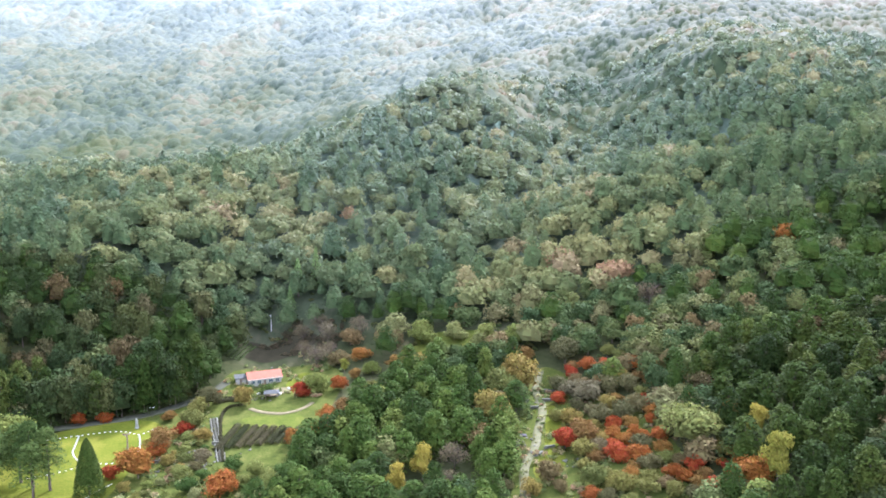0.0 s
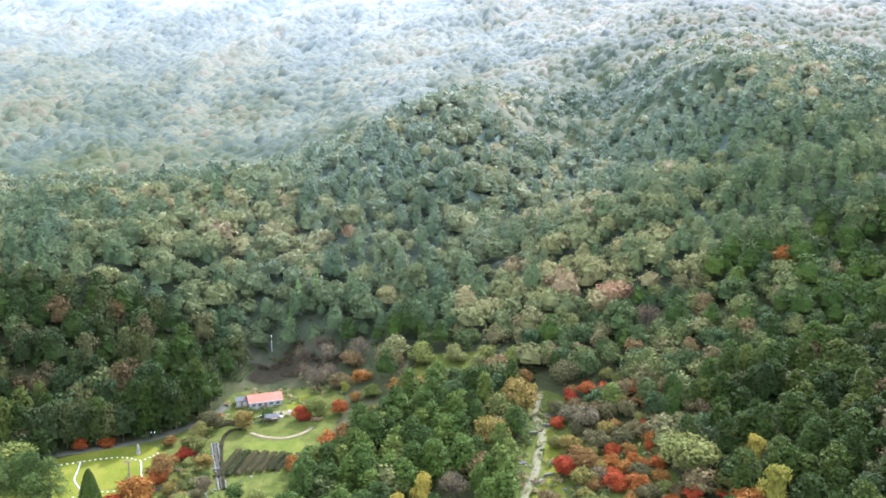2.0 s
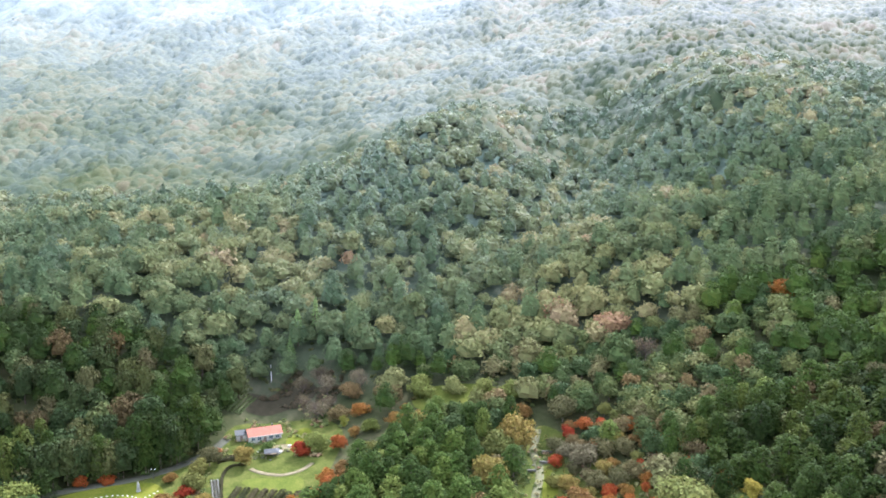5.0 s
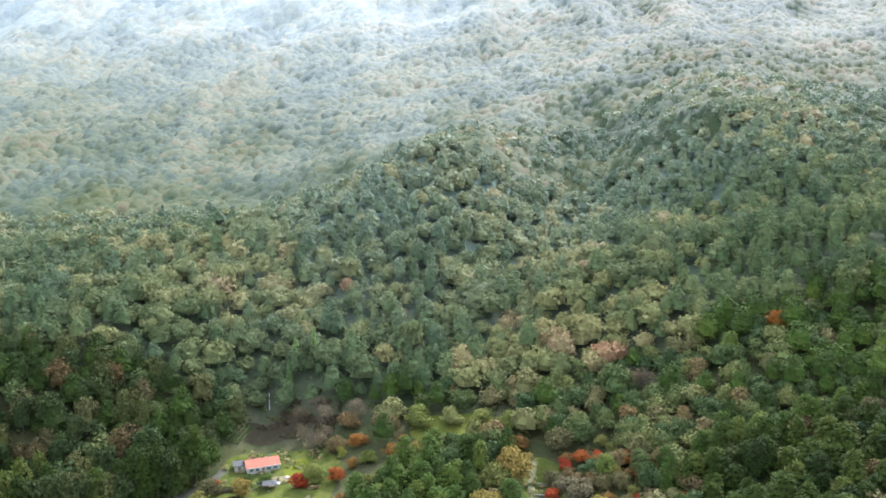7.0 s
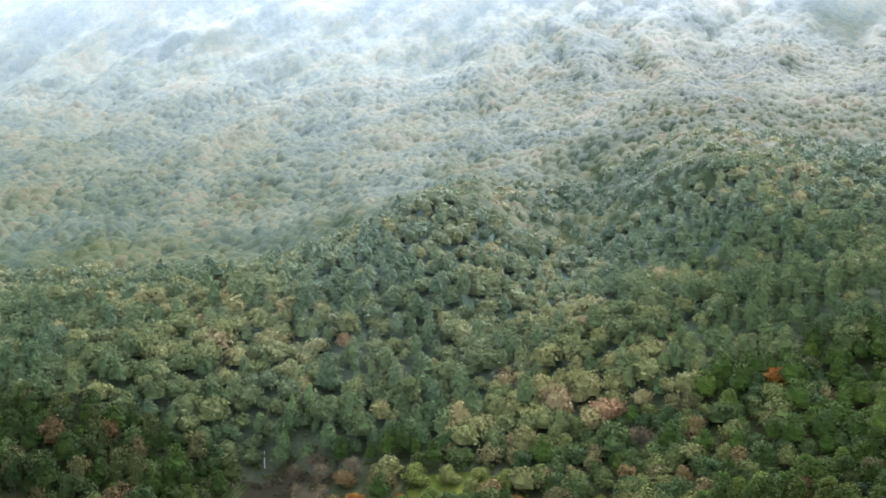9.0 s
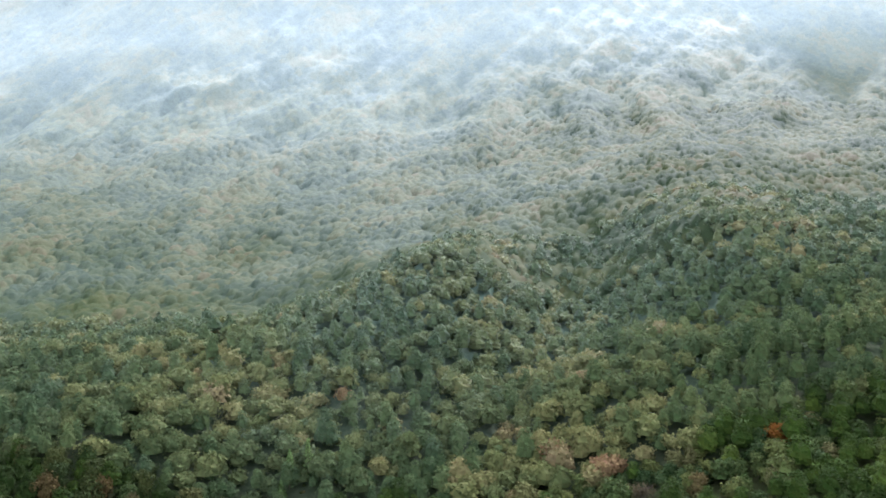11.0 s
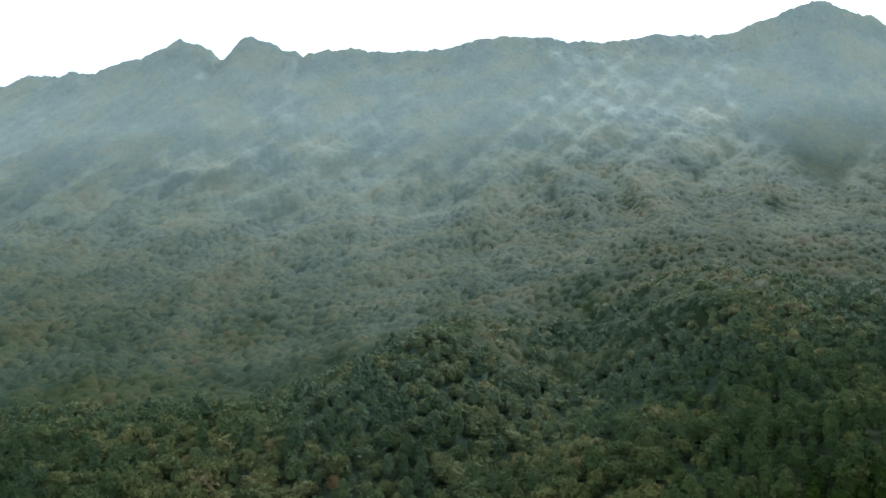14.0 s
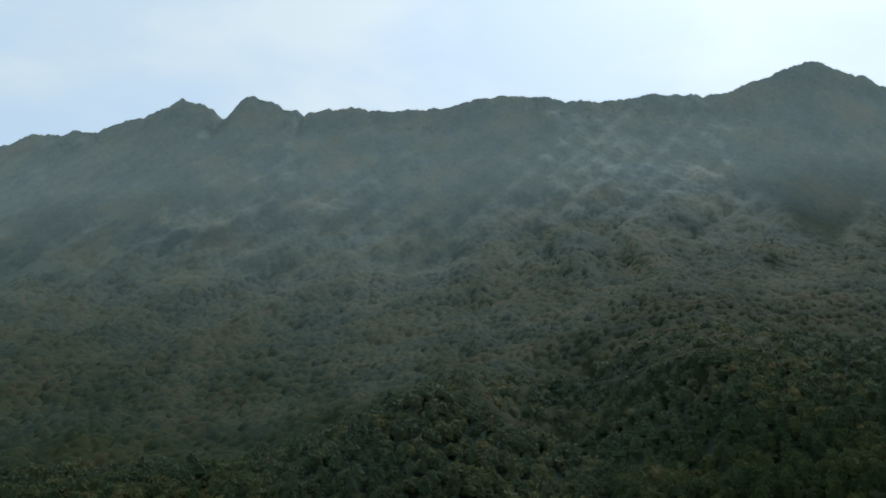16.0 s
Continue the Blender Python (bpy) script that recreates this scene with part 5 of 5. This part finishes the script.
for i in range(3):
    root = tree_thing("bare_tree", rng, broad_crown(rng, 900, 4.2, 7.0, 1.6, 0.17, 0.66), leaf_dry, 7.0, 4.0, 9, False, "half-bare tree with grey-brown twigs and few leaves", "tree", "half-bare trees")
    twigs = []
    for j in range(70):
        a, q, z = rng.uniform(0, 6.283), rng.uniform(0.5, 2.2), rng.uniform(1.6, 4.6)
        p0 = np.array((math.cos(a) * q * 0.4, math.sin(a) * q * 0.4, z))
        p1 = p0 + np.array((math.cos(a) * q * 1.3, math.sin(a) * q * 1.3, rng.uniform(0.8, 2.2)))
        twigs.append(tube([p0, (p0 + p1) / 2 + rng.normal(size=3) * 0.15, p1], [0.06, 0.04, 0.015], 3))
    tv, tf = join(twigs)
    tw = new("twig_mass", mesh_from("twig_mass", tv, tf, bark, True))
    tw.parent = root
    bare_kinds.append(root)
for x, y, r in BARE:
    plant(bare_kinds, x, y, r * 1.3 / 4.2, r * 1.35 / 4.2)
# one turned tree among the pines of the spur
spur_maple = plant(FAMILIES[1][0], 107, 632, 1.15, 1.75)
tagged(spur_maple, "lone orange tree among the green spur wood", "maple", "orange maples")

# cypress by the lawn
n = 7600
f = rng.uniform(0, 1, n) ** 0.75
th = rng.uniform(0, 6.283, n)
rr = 4.5 * (1 - f) ** 0.6 * rng.uniform(0.85, 1.08, n)
pos = np.stack([np.cos(th) * rr, np.sin(th) * rr, 0.4 + f * 17.2], 1)
nor = np.stack([np.cos(th), np.sin(th), np.full(n, 0.45)], 1)
leaf_cypress = leaf_material("cypress_leaves", [(0.0, (0.016, 0.027, 0.004)), (1.0, (0.021, 0.032, 0.005))], "object", 0.2)
cypress = tree_thing("cypress", rng, leaf_sprays(pos, nor + rng.normal(size=(n, 3)) * 0.3, 0.32, rng, 0.7, nor), leaf_cypress, 15, 2.9, 2, True, "tall dark conical cypress beside the lawn", "cypress", "", 0.9)
cypress.matrix_basis = pose(-102.8, 229.5, float(height(-102.8, 229.5)))


leaf_tall_pine = leaf_material("tall_pine_needles", [(0.0, (0.017, 0.030, 0.006)), (1.0, (0.030, 0.044, 0.009))], "object", 0.15)


def umbrella_pine(x, y, h, r):
    """A tall pine with bare trunks and a spreading crown high up."""
    h = h * 1.22
    c = pine_crown(rng, 4400, r * 1.2, h, h * 0.34, 0.36, 0.42)
    ob = tree_thing("tall_pine", rng, c, leaf_tall_pine, h, r, 7, True, "tall pine with a bare trunk and spreading crown", "pine", "tall pines by the lawn")
    ob.matrix_basis = pose(x, y, float(height(x, y)), 0, 0, rng.uniform(0, 360))


for a in ((-121, 233, 17, 5.0), (-115.5, 232, 16, 4.6), (-126, 236, 15, 5.0), (-130, 229, 14, 5.0), (-135, 238, 14, 5.0), (-118, 227, 14, 4.4), (-140, 230, 13, 5.0)):
    umbrella_pine(*a)

# two pointed larches at the wood's edge
spire_leaf = leaf_material("larch_needles", [(0.0, (0.06, 0.10, 0.03)), (1.0, (0.085, 0.12, 0.035))], "object", 0.3)
for x, y, h, r in ((-65.5, 372, 17, 3.6), (-57.5, 374, 19, 3.4), (-68, 366, 11, 2.8)):
    ob = tree_thing("larch", rng, pine_crown(rng, 1000, r, h, h * 0.12, 0.48, 0.8), spire_leaf, h, r, 4, True, "pointed light green conifer at the wood's edge", "conifer", "pointed conifers")
    ob.matrix_basis = pose(x, y, float(height(x, y)))


# ---- undergrowth and loose stones, past counting ----
def low_growth(name, poly, count, size, tones, label, seed, r0=0.5, r1=1.5, sprays=52):
    r = np.random.RandomState(seed)
    p = np.asarray(poly, float)
    x = r.uniform(p[:, 0].min(), p[:, 0].max(), count * 3)
    y = r.uniform(p[:, 1].min(), p[:, 1].max(), count * 3)
    k = inside(x, y, poly) & (wave_noise(x, y, 14, seed) > 0.05)
    x, y = x[k][:count], y[k][:count]
    parts, tone = [], []
    for px, py in zip(x, y):
        rad = r.uniform(r0, r1)
        c = broad_crown(r, sprays, rad, rad * 1.3, 0.0, size * 0.8)
        c[:, :3] += (px, py, float(height(px, py)))
        parts.append(c)
        tone.append(np.full(len(c), r.uniform(), np.float32))
    v = np.concatenate(parts)
    me = mesh_from(name, v[:, :3], facets(len(v) // 3), leaf_material(name + "_leaves", tones, "tone", 0.3), False, v[:, 3:])
    me.attributes.new("tone", "FLOAT", "POINT").data.foreach_set("value", np.concatenate(tone))
    tagged(new(name, me), label, "shrubs", kind="stuff")


SHRUB = [(0.0, (0.05, 0.07, 0.02)), (0.4, (0.10, 0.12, 0.035)), (0.7, (0.16, 0.15, 0.06)), (1.0, (0.15, 0.09, 0.05))]
low_growth("undergrowth", [(-190, 300), (-150, 275), (-100, 296), (-80, 375), (-40, 375), (-20, 300), (-44, 240), (-30, 200), (14, 200), (24, 300), (44, 315), (72, 262), (72, 200), (140, 200), (190, 352), (-200, 352)], 1500, 0.42,
           [(0.0, (0.03, 0.045, 0.012)), (0.5, (0.055, 0.065, 0.018)), (1.0, (0.09, 0.08, 0.03))], "low green undergrowth between the trees", 45)
low_growth("garden_shrubs", [(-95, 222), (-92, 262), (-84, 290), (-80, 262), (-72, 246), (-48, 232), (-52, 222)], 300, 0.34, SHRUB, "mixed low shrubs and tufts in the garden", 41)
low_growth("path_shrubs", [(15, 215), (20, 250), (26, 285), (32, 300), (45, 296), (60, 270), (72, 240), (70, 215)], 360, 0.34, SHRUB, "low shrubs and ground cover round the maples", 42)
low_growth("house_shrubs", [(-86, 298), (-84, 330), (-48, 345), (-38, 318), (-46, 290), (-50, 287), (-60, 300)], 160, 0.34, SHRUB, "low bushes about the house", 43)
low_growth("field_scrub", [(-80, 350), (-66, 362), (-44, 356), (-40, 338), (-58, 336)], 380, 0.22, [(0.0, (0.030, 0.030, 0.015)), (0.6, (0.050, 0.042, 0.022)), (1.0, (0.075, 0.055, 0.03))], "dry brown scrub at the field's edge", 44)

low_growth("edge_thicket", [(-156, 268), (-131, 278.5), (-115, 284.5), (-104, 291), (-94, 302), (-97, 308), (-110, 298), (-120, 292), (-135, 286), (-160, 276)], 300, 0.42,
           [(0.0, (0.014, 0.022, 0.006)), (0.6, (0.024, 0.033, 0.009)), (1.0, (0.045, 0.042, 0.014))], "dark thicket at the wood's edge along the lane", 48, 1.2, 2.6, 110)
TUFT = [(0.0, (0.045, 0.058, 0.010)), (0.6, (0.075, 0.085, 0.014)), (1.0, (0.11, 0.098, 0.025))]
low_growth("garden_tufts", [(-98, 222), (-95, 262), (-88, 290), (-81, 286), (-76, 262), (-70, 246), (-52, 222)], 520, 0.2, TUFT, "tufts of rough grass and low perennials", 46, 0.25, 0.7, 20)
low_growth("maple_tufts", [(15, 212), (20, 250), (26, 285), (33, 304), (44, 300), (60, 274), (74, 240), (72, 212)], 700, 0.2, TUFT, "tufts of grass between the maples", 47, 0.25, 0.7, 20)

r = np.random.RandomState(77)
vs, fs, o = [], [], 0
base = [stone_mesh(60 + i, 1, 1, 0.7, grey_stone) for i in range(4)]
shapes = []
for me in base:
    v = np.empty(len(me.vertices) * 3)
    me.vertices.foreach_get("co", v)
    shapes.append((v.reshape(-1, 3), np.array([list(q.vertices) for q in me.polygons])))
    bpy.data.meshes.remove(me)
for cx, cy, sp, count in ((25, 254, 3.2, 46), (30, 247, 2.0, 16), (36, 284, 3.5, 22), (41, 240, 4.0, 26), (-78, 250, 6.0, 40), (-86, 244, 4.0, 24), (-66, 300, 4.0, 14), (48, 246, 3.0, 12)):
    for i in range(count):
        x, y = cx + r.normal() * sp, cy + r.normal() * sp * 0.6
        v, f = shapes[r.randint(4)]
        s = r.uniform(0.25, 0.8)
        vs.append(v * s + (x, y, float(height(x, y)) + 0.15))
        fs.append(f + o)
        o += len(v)
tagged(new("garden_stones", mesh_from("garden_stones", np.concatenate(vs), np.concatenate(fs), grey_stone)), "loose grey garden stones and rockery", "stones", kind="stuff")
